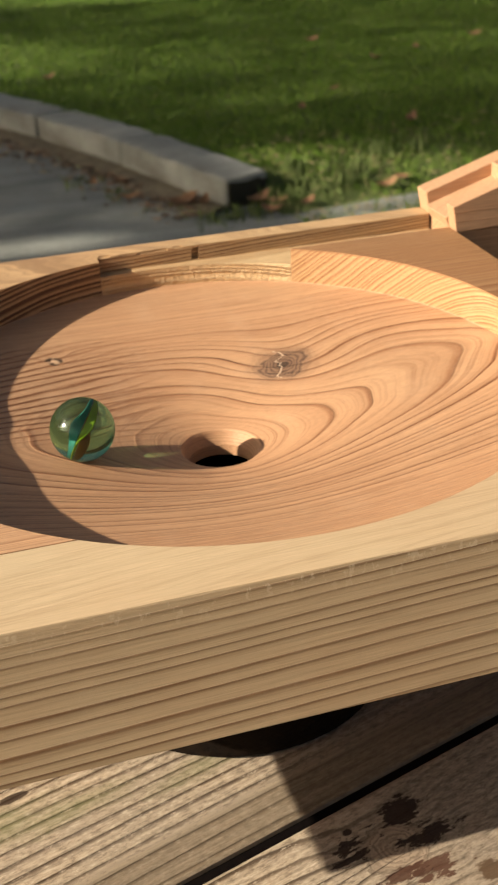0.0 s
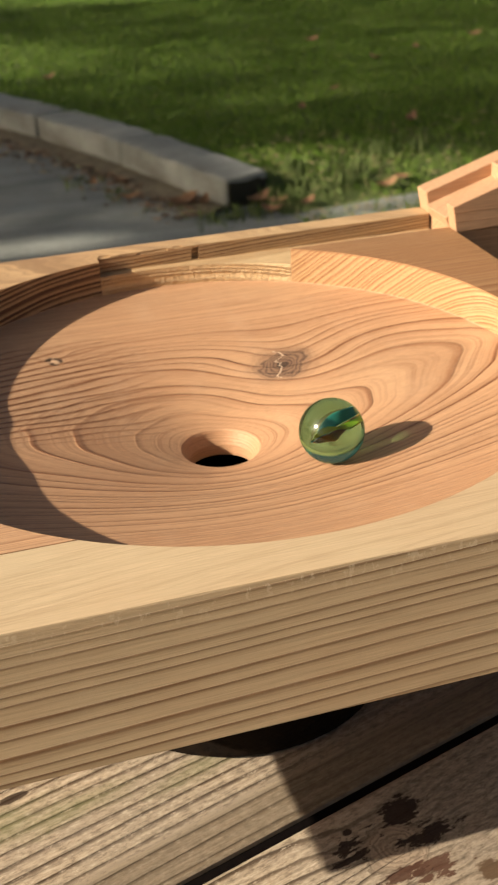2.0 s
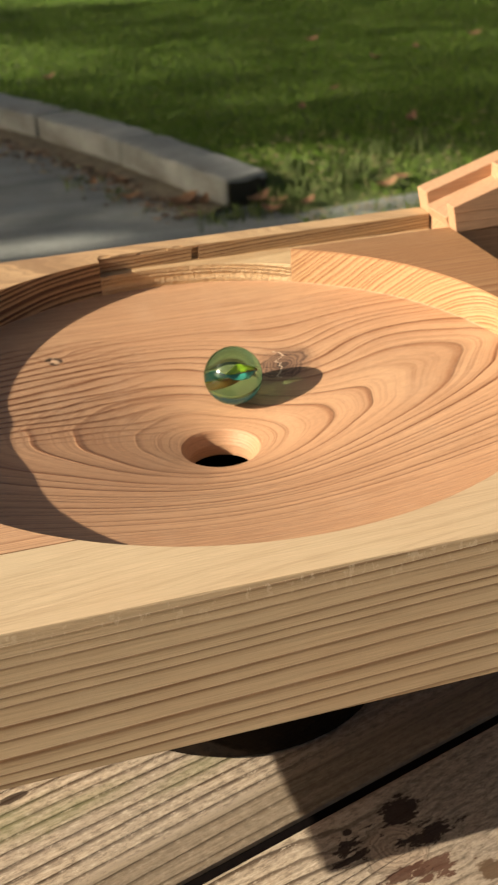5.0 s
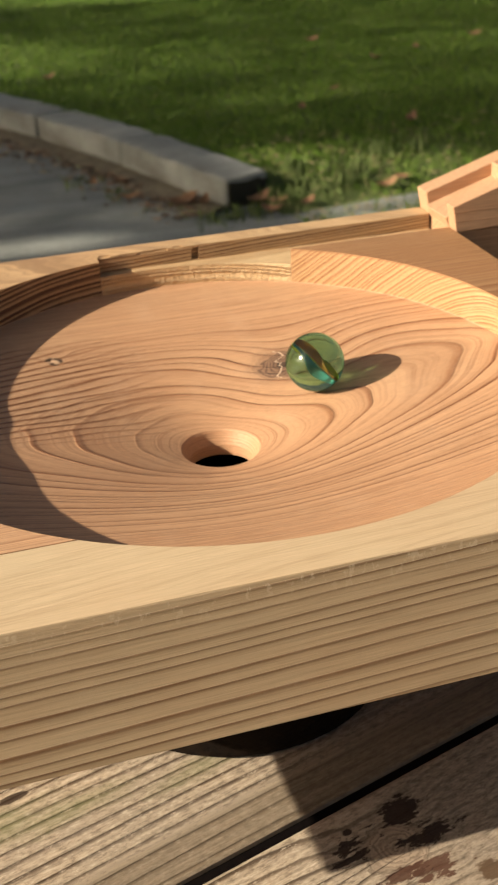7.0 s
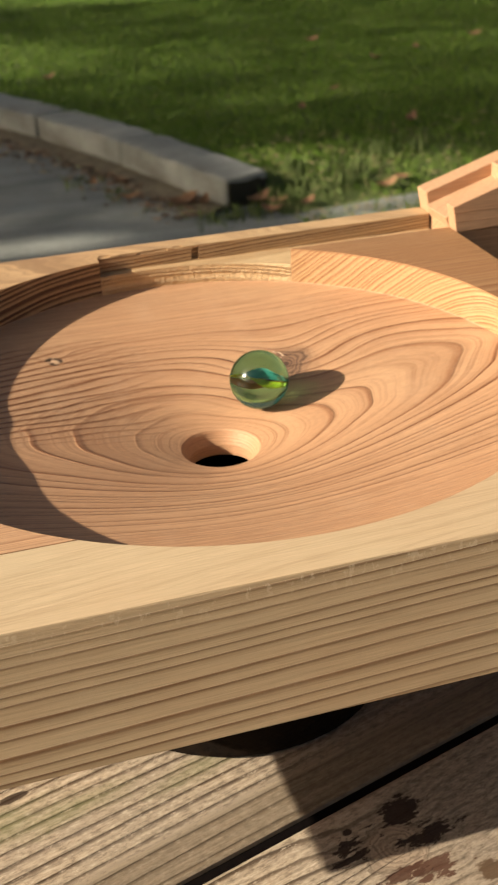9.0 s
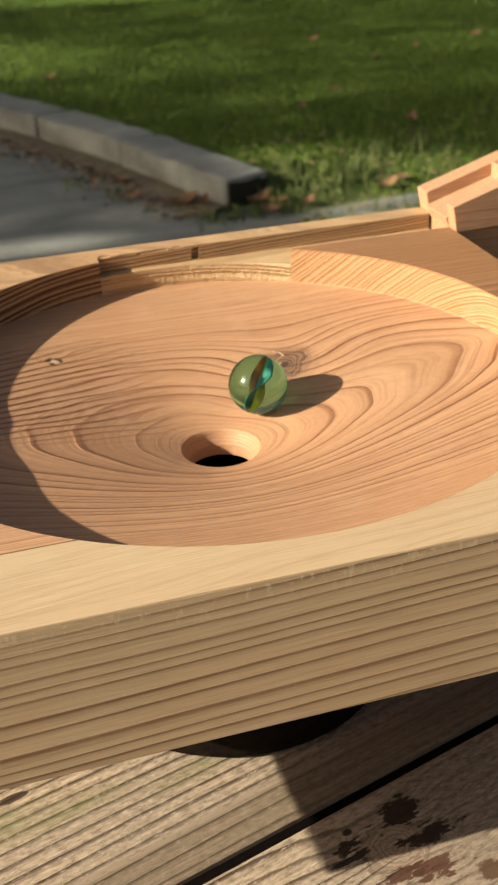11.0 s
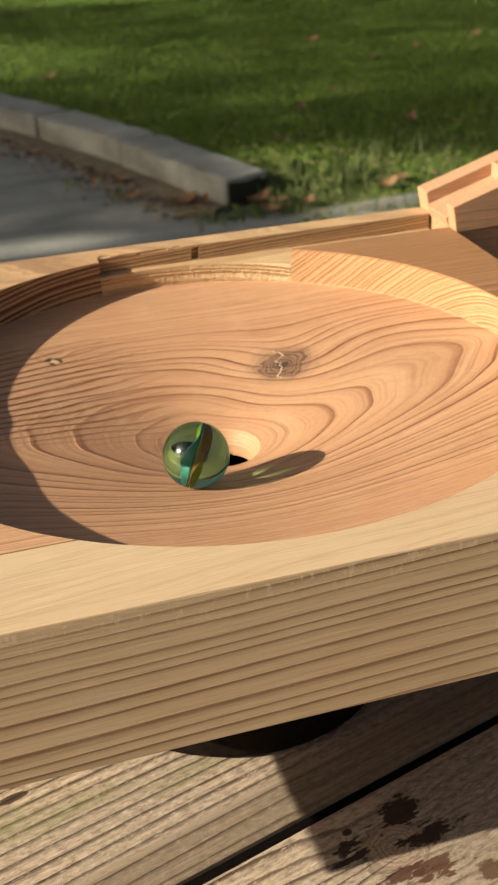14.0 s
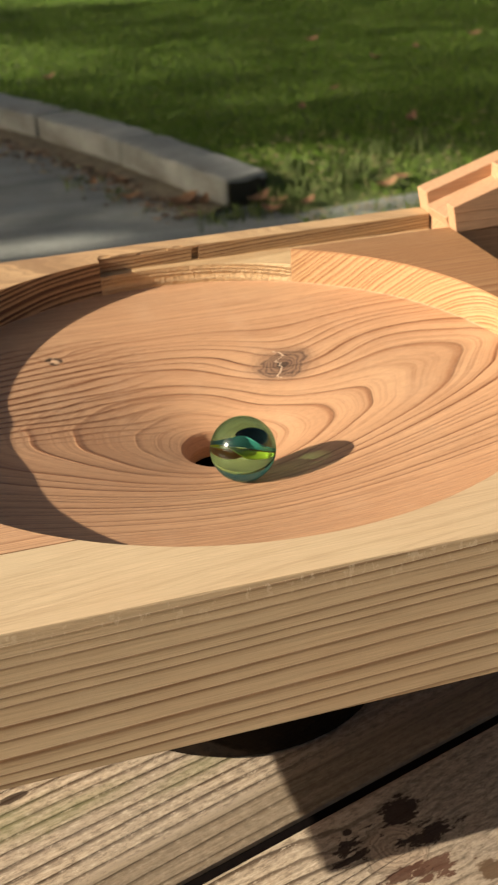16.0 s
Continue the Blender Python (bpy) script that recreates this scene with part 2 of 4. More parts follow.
def table_wood():
    w = Nodes("weathered_table_wood")
    P = w.mapped(w.coords(), (0.7426, 0.7426, 0.7426))
    rnd = w.n.new("ShaderNodeObjectInfo").outputs["Random"]
    x, y, z = w.split(P)

    def blob(sx, sy, sr, stretch, ragged=1.6, grain=260.0):
        """How far a point lies from a spot's middle, in its radii, with a ragged edge."""
        bx = w.math("MULTIPLY", w.math("SUBTRACT", x, sx), 1.0 / stretch)
        by = w.math("SUBTRACT", y, sy)
        rag = w.math("MULTIPLY", w.math("SUBTRACT", w.noise(w.mapped(P, (0.45, 1.1, 1)), grain, 5.0, 0.72), 0.5), sr * ragged)
        return w.math("DIVIDE", w.math("ADD", w.math("SQRT", w.math("ADD", w.math("MULTIPLY", bx, bx), w.math("MULTIPLY", by, by))), rag), sr)

    drift = w.noise(w.mapped(P, (2.2, 14, 14), (0, 0, 0)), 1.0, 2.0)
    u = w.math("ADD", w.math("MULTIPLY_ADD", rnd, 3.0, y), w.math("MULTIPLY", drift, 0.016))
    # the knot and its bulge in the grain
    ax = w.math("MULTIPLY", w.math("SUBTRACT", x, -0.0118), 0.85)
    ay = w.math("SUBTRACT", y, -0.0152)
    wob = w.math("MULTIPLY", w.math("SUBTRACT", w.noise(P, 170.0, 5.0, 0.68), 0.5), 0.0062)
    q = w.math("ADD", w.math("SQRT", w.math("ADD", w.math("MULTIPLY", ax, ax), w.math("MULTIPLY", ay, ay))), wob)
    swell = w.math("POWER", 2.718, w.math("MULTIPLY", w.math("MULTIPLY", q, q), -1.0 / 0.012 ** 2))
    u = w.math("ADD", u, w.math("MULTIPLY", swell, w.math("MULTIPLY", w.math("DIVIDE", ay, w.math("ADD", w.math("ABSOLUTE", ay), 0.003)), 0.006)))
    u = w.math("ADD", u, w.math("MULTIPLY", w.noise(w.mapped(P, (18, 120, 120)), 1.0, 3.0), 0.0013))
    step = w.math("DIVIDE", u, 0.0031)
    saw_tooth = w.math("FRACT", step)
    dark = w.ramp(saw_tooth, [(0.0, 0.10), (0.30, 0.0), (0.66, 0.18), (0.84, 1.0), (0.93, 1.0), (1.0, 0.10)])
    year = w.math("FLOOR", step)
    vary = w.noise(w.join(w.math("MULTIPLY", x, 9.0), w.math("MULTIPLY", year, 2.3), 0.0), 1.0, 2.0)
    # painted shade: the lines fade out where the board's shadow lies
    shade_fade = w.ramp(w.math("ADD", w.math("MULTIPLY", x, 10.0), w.math("MULTIPLY_ADD", vary, 0.3, 0.55)), [(0.42, 1.0), (0.68, 0.30)])
    dark = w.math("MULTIPLY", w.math("MULTIPLY", dark, w.math("MULTIPLY_ADD", vary, 1.2, 0.5)), shade_fade)
    fibre = w.noise(w.mapped(P, (40, 1400, 1400)), 1.0, 4.0, 0.75)
    crumb = w.noise(w.mapped(P, (420, 1100, 1100)), 1.0, 4.0, 0.75)
    c = w.mix(w.math("MULTIPLY", dark, 0.90), (0.53, 0.418, 0.295), (0.082, 0.045, 0.021))
    c = w.mix(0.72, c, w.ramp(fibre, [(0.28, 0.36), (0.62, 1.08)]), "MULTIPLY")
    grey = w.noise(w.mapped(P, (18, 34, 34)), 1.0, 4.0, 0.6)
    c = w.mix(w.ramp(grey, [(0.40, 0.0), (0.72, 0.55)]), c, (0.27, 0.235, 0.19))
    c = w.mix(w.ramp(crumb, [(0.50, 0.0), (0.62, 0.6)]), c, (0.13, 0.098, 0.066))
    c = w.mix(w.ramp(crumb, [(0.36, 0.6), (0.46, 0.0)]), c, (0.62, 0.52, 0.39))
    # the same area is darkened in colour to deepen the shadow
    c = w.mix(w.math("SUBTRACT", 1.0, shade_fade), c, (0.60, 0.58, 0.58), "MULTIPLY")
    # a brown worn band along the plank's edge
    worn = w.ramp(w.math("ADD", w.math("MULTIPLY", w.math("ABSOLUTE", w.math("SUBTRACT", y, 0.0055)), 100.0), w.math("MULTIPLY", w.math("SUBTRACT", crumb, 0.5), 0.9)), [(0.45, 0.62), (0.72, 0.0)])
    c = w.mix(worn, c, w.mix(fibre, (0.070, 0.050, 0.030), (0.215, 0.160, 0.100)))
    # green algae in the grain
    for spot in ((-0.0590, 0.0292, 0.0042, 4.5), (-0.0290, 0.0245, 0.0048, 3.2), (-0.0720, 0.0335, 0.0050, 3.0)):
        c = w.mix(w.math("MULTIPLY", w.ramp(blob(*spot, 2.6, 110.0), [(0.2, 0.50), (1.2, 0.0)]), w.math("MULTIPLY_ADD", crumb, 0.9, 0.35)), c, (0.165, 0.180, 0.070))
    stain = w.noise(w.mapped(P, (60, 130, 100), (0.2, 0.45, 0)), 1.0, 5.0, 0.7)
    c = w.mix(w.ramp(stain, [(0.70, 0.0), (0.78, 0.85)]), c, (0.045, 0.022, 0.012))
    # the knot: pale and dark arcs, then bark-filled splits about it
    arcs = w.math("MULTIPLY_ADD", w.math("SINE", w.math("MULTIPLY", q, 5200.0)), 0.5, 0.5)
    inside = w.ramp(w.math("DIVIDE", q, 0.0062), [(0.0, 0.9), (0.85, 0.8), (1.0, 0.0)])
    c = w.mix(inside, c, w.mix(w.math("MULTIPLY", arcs, w.ramp(crumb, [(0.4, 0.9), (0.6, 0.3)])), (0.36, 0.27, 0.19), (0.12, 0.08, 0.052)))
    c = w.mix(w.ramp(w.math("DIVIDE", q, 0.0062), [(0.86, 0.0), (0.95, 0.45), (1.05, 0.45), (1.14, 0.0)]), c, (0.05, 0.028, 0.017))
    c = w.mix(w.ramp(w.math("DIVIDE", q, 0.0062), [(1.14, 0.0), (1.24, 0.6), (1.36, 0.6), (1.48, 0.0)]), c, (0.33, 0.25, 0.18))
    for sx, sy, sr, st, tone in ((-0.0031, 0.0218, 0.0060, 2.2, (0.016, 0.010, 0.007)), (-0.0010, -0.0292, 0.0032, 1.1, (0.10, 0.058, 0.03)), (-0.0660, 0.0388, 0.0016, 2.6, (0.045, 0.026, 0.015)),
                                 (-0.0060, -0.0092, 0.0042, 1.5, (0.020, 0.010, 0.006)), (-0.0042, -0.0165, 0.0034, 1.9, (0.022, 0.011, 0.007)), (-0.0205, -0.0112, 0.0040, 1.25, (0.022, 0.012, 0.008)),
                                 (-0.0170, -0.0070, 0.0010, 1.4, (0.025, 0.013, 0.009)), (-0.0085, -0.0228, 0.0030, 2.4, (0.085, 0.038, 0.022)), (-0.0160, -0.0215, 0.0022, 2.4, (0.075, 0.034, 0.020))):
        c = w.mix(w.ramp(blob(sx, sy, sr, st, 4.5 if 0.0020 < sr < 0.0044 and sx > -0.03 and sy > -0.025 else 1.6), [(0.62, 0.93), (0.78, 0.0)]), c, tone)
    height = w.math("SUBTRACT", w.math("MULTIPLY_ADD", fibre, 0.5, w.math("MULTIPLY", crumb, 0.4)), w.math("MULTIPLY", dark, 0.8))
    return w.done(c, 0.78, w.bump(height, 1.0, 0.0005), Specular_IOR_Level=0.25)


def concrete():
    w = Nodes("kerb_concrete")
    P = w.coords()
    a = w.noise(P, 9.0, 5.0, 0.6)
    b = w.noise(P, 160.0, 3.0, 0.7)
    stain = w.noise(w.mapped(P, (5, 5, 16)), 1.0, 4.0)
    c = w.ramp(a, [(0.25, (0.228, 0.232, 0.202)), (0.75, (0.40, 0.402, 0.352))])
    c = w.mix(0.5, c, w.ramp(b, [(0.3, 0.6), (0.7, 1.0)]), "MULTIPLY")
    c = w.mix(w.ramp(stain, [(0.5, 0.0), (0.75, 0.55)]), c, (0.14, 0.115, 0.085))
    return w.done(c, 0.9, w.bump(w.math("ADD", a, b), 0.8, 0.006))


def asphalt():
    w = Nodes("old_asphalt")
    P = w.coords()
    a = w.noise(P, 2.2, 4.0)
    g = w.voronoi(P, 210.0)
    streak = w.noise(w.mapped(P, (3, 14, 1), (0, 0, 0), (0, 0, 0.35)), 1.0, 4.0, 0.6)
    b = w.noise(P, 45.0, 4.0, 0.7)
    c = w.ramp(a, [(0.3, (0.26, 0.272, 0.248)), (0.7, (0.43, 0.44, 0.39))])
    c = w.mix(0.45, c, w.ramp(g, [(0.0, 1.0), (0.7, 0.45)]), "MULTIPLY")
    c = w.mix(0.8, c, w.ramp(streak, [(0.30, 0.55), (0.70, 1.1)]), "MULTIPLY")
    c = w.mix(w.ramp(b, [(0.56, 0.0), (0.74, 0.6)]), c, (0.21, 0.18, 0.135))
    return w.done(c, 0.92, w.bump(g, 0.7, 0.004), Specular_IOR_Level=0.15)


def soil():
    w = Nodes("lawn_soil")
    P = w.coords()
    a = w.noise(P, 1.6, 4.0)
    b = w.noise(P, 60.0, 4.0, 0.7)
    c = w.ramp(a, [(0.3, (0.062, 0.095, 0.018)), (0.7, (0.105, 0.145, 0.028))])
    c = w.mix(w.ramp(b, [(0.45, 0.0), (0.75, 0.7)]), c, (0.12, 0.115, 0.045))
    return w.done(c, 0.95, w.bump(b, 1.0, 0.01))


def blade_green():
    w = Nodes("grass_blades")
    geo = w.n.new("ShaderNodeNewGeometry").outputs["Random Per Island"]
    P = w.coords()
    a = w.noise(P, 1.3, 4.0)
    dry = w.noise(P, 4.0, 4.0, 0.6)
    c = w.ramp(geo, [(0.0, (0.064, 0.130, 0.018)), (0.55, (0.138, 0.225, 0.031)), (0.93, (0.175, 0.248, 0.043)), (1.0, (0.27, 0.215, 0.095))])
    c = w.mix(w.math("MULTIPLY", a, 0.5), c, (0.070, 0.125, 0.016))
    c = w.mix(w.ramp(dry, [(0.62, 0.0), (0.8, 0.5)]), c, (0.17, 0.145, 0.06))
    return w.done(c, 0.85, None, Specular_IOR_Level=0.12)


def plain_mottle(name, c1, c2, scale, rough=0.8, distance=0.002):
    w = Nodes(name)
    P = w.coords()
    a = w.noise(P, scale, 4.0, 0.6)
    rnd = w.n.new("ShaderNodeObjectInfo").outputs["Random"]
    c = w.ramp(w.math("ADD", w.math("MULTIPLY", a, 0.7), w.math("MULTIPLY", rnd, 0.3)), [(0.25, c1), (0.75, c2)])
    return w.done(c, rough, w.bump(a, 0.7, distance))


def marble_glass():
    w = Nodes("green_marble_glass")
    glass = w.n.new("ShaderNodeBsdfGlass")
    glass.inputs["Color"].default_value = (0.49, 0.73, 0.57, 1.0)
    glass.inputs["Roughness"].default_value = 0.0
    glass.inputs["IOR"].default_value = 1.5
    gloss = w.n.new("ShaderNodeBsdfGlossy")
    gloss.inputs["Roughness"].default_value = 0.15
    both = w.n.new("ShaderNodeMixShader")
    both.inputs[0].default_value = 0.03
    w.l.new(glass.outputs[0], both.inputs[1])
    w.l.new(gloss.outputs[0], both.inputs[2])
    w.l.new(both.outputs[0], w.n["Material Output"].inputs[0])
    return w.mat


TABLE_WOOD, CONCRETE, ASPHALT, SOIL, BLADES = table_wood(), concrete(), asphalt(), soil(), blade_green()
GLASS = marble_glass()
DRY_LEAF = plain_mottle("dry_leaf", (0.13, 0.062, 0.028), (0.34, 0.19, 0.09), 60.0)
def litter_scraps():
    w = Nodes("litter_scraps")
    geo = w.n.new("ShaderNodeNewGeometry").outputs["Random Per Island"]
    a = w.noise(w.coords(), 90.0, 3.0)
    c = w.ramp(geo, [(0.0, (0.045, 0.034, 0.020)), (0.5, (0.16, 0.115, 0.070)), (0.78, (0.30, 0.17, 0.095)), (0.92, (0.42, 0.34, 0.23)), (1.0, (0.16, 0.20, 0.06))])
    return w.done(w.mix(0.4, c, w.ramp(a, [(0.3, 0.6), (0.7, 1.1)]), "MULTIPLY"), 0.9)


SCRAPS = litter_scraps()
DIRT = plain_mottle("dirt_litter", (0.07, 0.057, 0.034), (0.21, 0.172, 0.108), 40.0, 0.95, 0.006)
# near black, for strips that imitate shade between the table planks
BLACK = plain_mottle("gap_shade_black", (0.003, 0.002, 0.002), (0.007, 0.005, 0.004), 300.0, 0.98, 0.0005)
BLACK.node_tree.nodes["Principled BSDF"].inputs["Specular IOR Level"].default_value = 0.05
STRAW = plain_mottle("straw", (0.16, 0.11, 0.05), (0.42, 0.33, 0.18), 30.0, 0.85, 0.001)
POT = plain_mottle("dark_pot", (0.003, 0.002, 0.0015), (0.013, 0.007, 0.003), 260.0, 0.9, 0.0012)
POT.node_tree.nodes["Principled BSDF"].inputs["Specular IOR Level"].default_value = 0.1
# near black, for the shade put on the kerb's end face
END_SHADE = plain_mottle("kerb_end_shade", (0.010, 0.009, 0.005), (0.035, 0.032, 0.017), 60.0, 0.95, 0.004)
WEED = plain_mottle("edge_grass", (0.070, 0.115, 0.024), (0.185, 0.215, 0.065), 55.0, 0.85, 0.001)
BARK = plain_mottle("bark", (0.07, 0.05, 0.035), (0.16, 0.12, 0.09), 12.0, 0.9, 0.02)
TREE_LEAF = plain_mottle("tree_leaf", (0.035, 0.07, 0.015), (0.08, 0.13, 0.03), 8.0, 0.6)


# ---- mesh helpers ----
def mesh_of(bm, name):
    me = bpy.data.meshes.new(name)
    bm.normal_update()
    bm.to_mesh(me)
    bm.free()
    return me


def part(name, bm, material, parent=None, label=""):
    me = bm if isinstance(bm, bpy.types.Mesh) else mesh_of(bm, name)
    ob = new(name, me)
    if material:
        me.materials.clear()
        me.materials.append(material)
    if parent:
        ob.parent = parent
    return tagged(ob, label)


def box_bm(x0, x1, y0, y1, z0, z1, bevel=0.0, seg=2):
    bm = bmesh.new()
    bmesh.ops.create_cube(bm, size=1.0)
    for v in bm.verts:
        v.co = Vector((x0 if v.co.x < 0 else x1, y0 if v.co.y < 0 else y1, z0 if v.co.z < 0 else z1))
    if bevel:
        bmesh.ops.bevel(bm, geom=list(bm.edges), offset=bevel, segments=seg, profile=0.6, affect="EDGES")
    return bm


def lathe_bm(profile, steps, cx, cy):
    """A closed solid of revolution from (r, z) pairs that begin and end on the axis."""
    bm = bmesh.new()
    rings = []
    for r, z in profile:
        if r < 1e-6:
            rings.append([bm.verts.new((cx, cy, z))])
        else:
            rings.append([bm.verts.new((cx + r * math.cos(2 * math.pi * k / steps), cy + r * math.sin(2 * math.pi * k / steps), z)) for k in range(steps)])
    for a, b in zip(rings, rings[1:]):
        for k in range(steps):
            j = (k + 1) % steps
            q = [a[k % len(a)], a[j % len(a)], b[j % len(b)], b[k % len(b)]]
            q = list(dict.fromkeys(q))
            if len(q) > 2:
                bm.faces.new(q)
    bmesh.ops.recalc_face_normals(bm, faces=bm.faces[:])
    return bm


def carve(bm, cutters, name):
    """The mesh bm with the solids in cutters taken away."""
    ob = new(name, mesh_of(bm, name))
    made = [ob]
    for c in cutters:
        cut = new("cutter", c)
        made.append(cut)
        mod = ob.modifiers.new("cut", "BOOLEAN")
        mod.operation, mod.object, mod.solver = "DIFFERENCE", cut, "EXACT"
    bpy.context.view_layer.update()
    me = bpy.data.meshes.new_from_object(ob.evaluated_get(bpy.context.evaluated_depsgraph_get()))
    for o in made:
        bpy.data.objects.remove(o)
    me.name = name
    return me


def soft_shade(me, degrees=35):
    for f in me.polygons:
        f.use_smooth = True
    me.set_sharp_from_angle(angle=radians(degrees))


# ---- the ground ----
def lawn_height(x, y):
    """Lawn level: at the kerb's top, falling to the pavement past the kerb's end."""
    s = max(0.0, min(1.0, (y - 2.55 - 0.10 * (x - 0.9)) / 0.45))
    return 0.072 * s * s * (3 - 2 * s) + 0.006 * noise.noise((x * 2.1, y * 2.1, 0.3))


KERB_LINE = [(0.703, 2.690), (0.530, 3.205), (0.349, 3.642), (0.110, 4.090), (-0.20, 4.55), (-0.58, 5.00), (-1.05, 5.45), (-1.6, 5.85)]


def kerb_x(y):
    """The kerb's inner side at that y."""
    if y <= KERB_LINE[0][1]:
        return 0.80 + (KERB_LINE[0][1] - y) * 0.25
    for (xa, ya), (xb, yb) in zip(KERB_LINE, KERB_LINE[1:]):
        if y <= yb:
            return xa + (xb - xa) * (y - ya) / (yb - ya) + 0.10
    return KERB_LINE[-1][0] - (y - KERB_LINE[-1][1])


def build_ground():
    bm = bmesh.new()
    bmesh.ops.create_grid(bm, x_segments=8, y_segments=8, size=300.0)
    tagged(part("ground", bm, ASPHALT), "old grey asphalt path beside the lawn", "ground", kind="structure")
    bm = bmesh.new()
    ys = [2.42 + 0.045 * k for k in range(60)] + [5.2 + 0.4 * k for k in range(20)] + [14, 20, 40, 90, 200]
    rows = []
    for y in ys:
        x0 = kerb_x(y)
        xs = [x0 + 0.05 * k for k in range(60)] + [x0 + 3 + 0.6 * k for k in range(12)] + [x0 + 14, x0 + 40, x0 + 150]
        rows.append([bm.verts.new((x, y, lawn_height(x, y) - 0.004)) for x in xs])
    for a, b in zip(rows, rows[1:]):
        for k in range(len(a) - 1):
            bm.faces.new((a[k], a[k + 1], b[k + 1], b[k]))
    me = mesh_of(bm, "lawn")
    soft_shade(me, 80)
    tagged(part("lawn", me, SOIL), "mown green lawn behind a concrete kerb", "lawn", kind="structure")


def blades_mesh(count, seed, area, tall):
    rng = np.random.default_rng(seed)
    verts, faces = [], []
    made = 0
    while made < count:
        y = area[2] + (area[3] - area[2]) * rng.random() ** 1.5
        x = area[0] + (area[1] - area[0]) * rng.random()
        if x < kerb_x(y) + 0.01 or x < 0.02 * y or x > 0.62 * y + 0.3:
            continue
        # bare, worn margin near the path
        edge = (y - 2.45) / 0.5
        if edge < 1 and rng.random() > 0.06 + 0.9 * edge * edge + 0.5 * noise.noise((x * 7.0, y * 7.0, 4.0)):
            continue
        z = max(lawn_height(x, y), 0.0) - 0.003
        h = tall * (0.45 + 0.8 * rng.random()) * (1.25 if y < 3.05 else 1.0)
        a, w = rng.random() * 6.283, 0.0010 + 0.0012 * rng.random()
        lean = h * (0.25 + 0.8 * rng.random())
        b = rng.random() * 6.283
        lx, ly = lean * math.cos(b), lean * math.sin(b)
        dx, dy = w * math.cos(a), w * math.sin(a)
        k = len(verts)
        verts += [(x - dx, y - dy, z), (x + dx, y + dy, z), (x + dx * 0.8 + lx * 0.4, y + dy * 0.8 + ly * 0.4, z + h * 0.65),
                  (x - dx * 0.8 + lx * 0.4, y - dy * 0.8 + ly * 0.4, z + h * 0.65), (x + lx, y + ly, z + h)]
        faces += [(k, k + 1, k + 2, k + 3), (k + 3, k + 2, k + 4)]
        made += 1
    me = bpy.data.meshes.new("grass")
    me.from_pydata(verts, [], faces)
    return me


def build_kerb():
    width, high = 0.138, 0.080
    spans = []
    for (xa, ya), (xb, yb) in zip(KERB_LINE, KERB_LINE[1:]):
        spans.append((Vector((xa, ya, 0)), Vector((xb, yb, 0))))
    for i, (a, b) in enumerate(spans):
        d = (b - a).normalized()
        side = Vector((d.y, -d.x, 0))
        n = (b - a).length - 0.008
        bm = box_bm(0, n, -width, 0, -0.05, high, 0.015, 3)
        bmesh.ops.subdivide_edges(bm, edges=[e for e in bm.edges if e.calc_length() > 0.2], cuts=28)
        for v in bm.verts:
            v.co += Vector((0, 1, 1)) * (0.0060 * noise.noise(v.co * 14 + Vector((i * 9.0, 0, 0))) + 0.004 * noise.noise(v.co * 45 + Vector((i * 5.0, 0, 3.0))))
        me = mesh_of(bm, "kerb_block")
        soft_shade(me, 40)
        ob = tagged(part("kerb_block", me, CONCRETE), "weathered grey concrete kerb block along the lawn", "kerb", "kerb blocks", "structure")
        ob.matrix_basis = Matrix.Translation(a + d * 0.004) @ Matrix(((d.x, -side.x, 0, 0), (d.y, -side.y, 0, 0), (0, 0, 1, 0), (0, 0, 0, 1)))
        # a thin dark slab added over the first block's end imitates shade
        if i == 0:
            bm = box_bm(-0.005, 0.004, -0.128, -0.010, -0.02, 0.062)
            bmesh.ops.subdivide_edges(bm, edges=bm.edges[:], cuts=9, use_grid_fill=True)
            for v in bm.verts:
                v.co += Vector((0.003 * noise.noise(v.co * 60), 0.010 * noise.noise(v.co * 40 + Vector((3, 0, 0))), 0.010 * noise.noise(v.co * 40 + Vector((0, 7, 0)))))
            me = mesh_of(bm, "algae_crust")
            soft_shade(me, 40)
            part("algae_crust", me, END_SHADE, ob, "dark ragged slab standing in for shade on the kerb's end")


def litter_mesh(seed):
    """A strip of soil crumbs, twigs and leaf scraps at the kerb's foot."""
    rng = np.random.default_rng(seed)
    verts, faces = [], []
    for _ in range(5200):
        s = rng.random() ** 1.2 * 2.6
        k = min(int(s / 0.5), len(KERB_LINE) - 2)
        f = s / 0.5 - k
        xa, ya = KERB_LINE[k]
        xb, yb = KERB_LINE[k + 1]
        off = abs(rng.normal()) * 0.070
        x, y = xa + (xb - xa) * min(f, 1) - off - 0.006, ya + (yb - ya) * min(f, 1) - off * 0.3
        r = 0.0016 + 0.0065 * rng.random() ** 3
        a = rng.random() * 6.283
        st = 1 + 2.5 * rng.random() ** 3
        k0 = len(verts)
        for j in range(4):
            q = a + j * 1.571
            e = r * (st if j % 2 == 0 else 1)
            verts.append((x + e * math.cos(q), y + e * math.sin(q), 0.001 + 0.004 * rng.random()))
        verts.append((x, y, 0.004 + r * 0.7))
        faces += [(k0 + j, k0 + (j + 1) % 4, k0 + 4) for j in range(4)]
    me = bpy.data.meshes.new("litter")
    me.from_pydata(verts, [], faces)
    return me


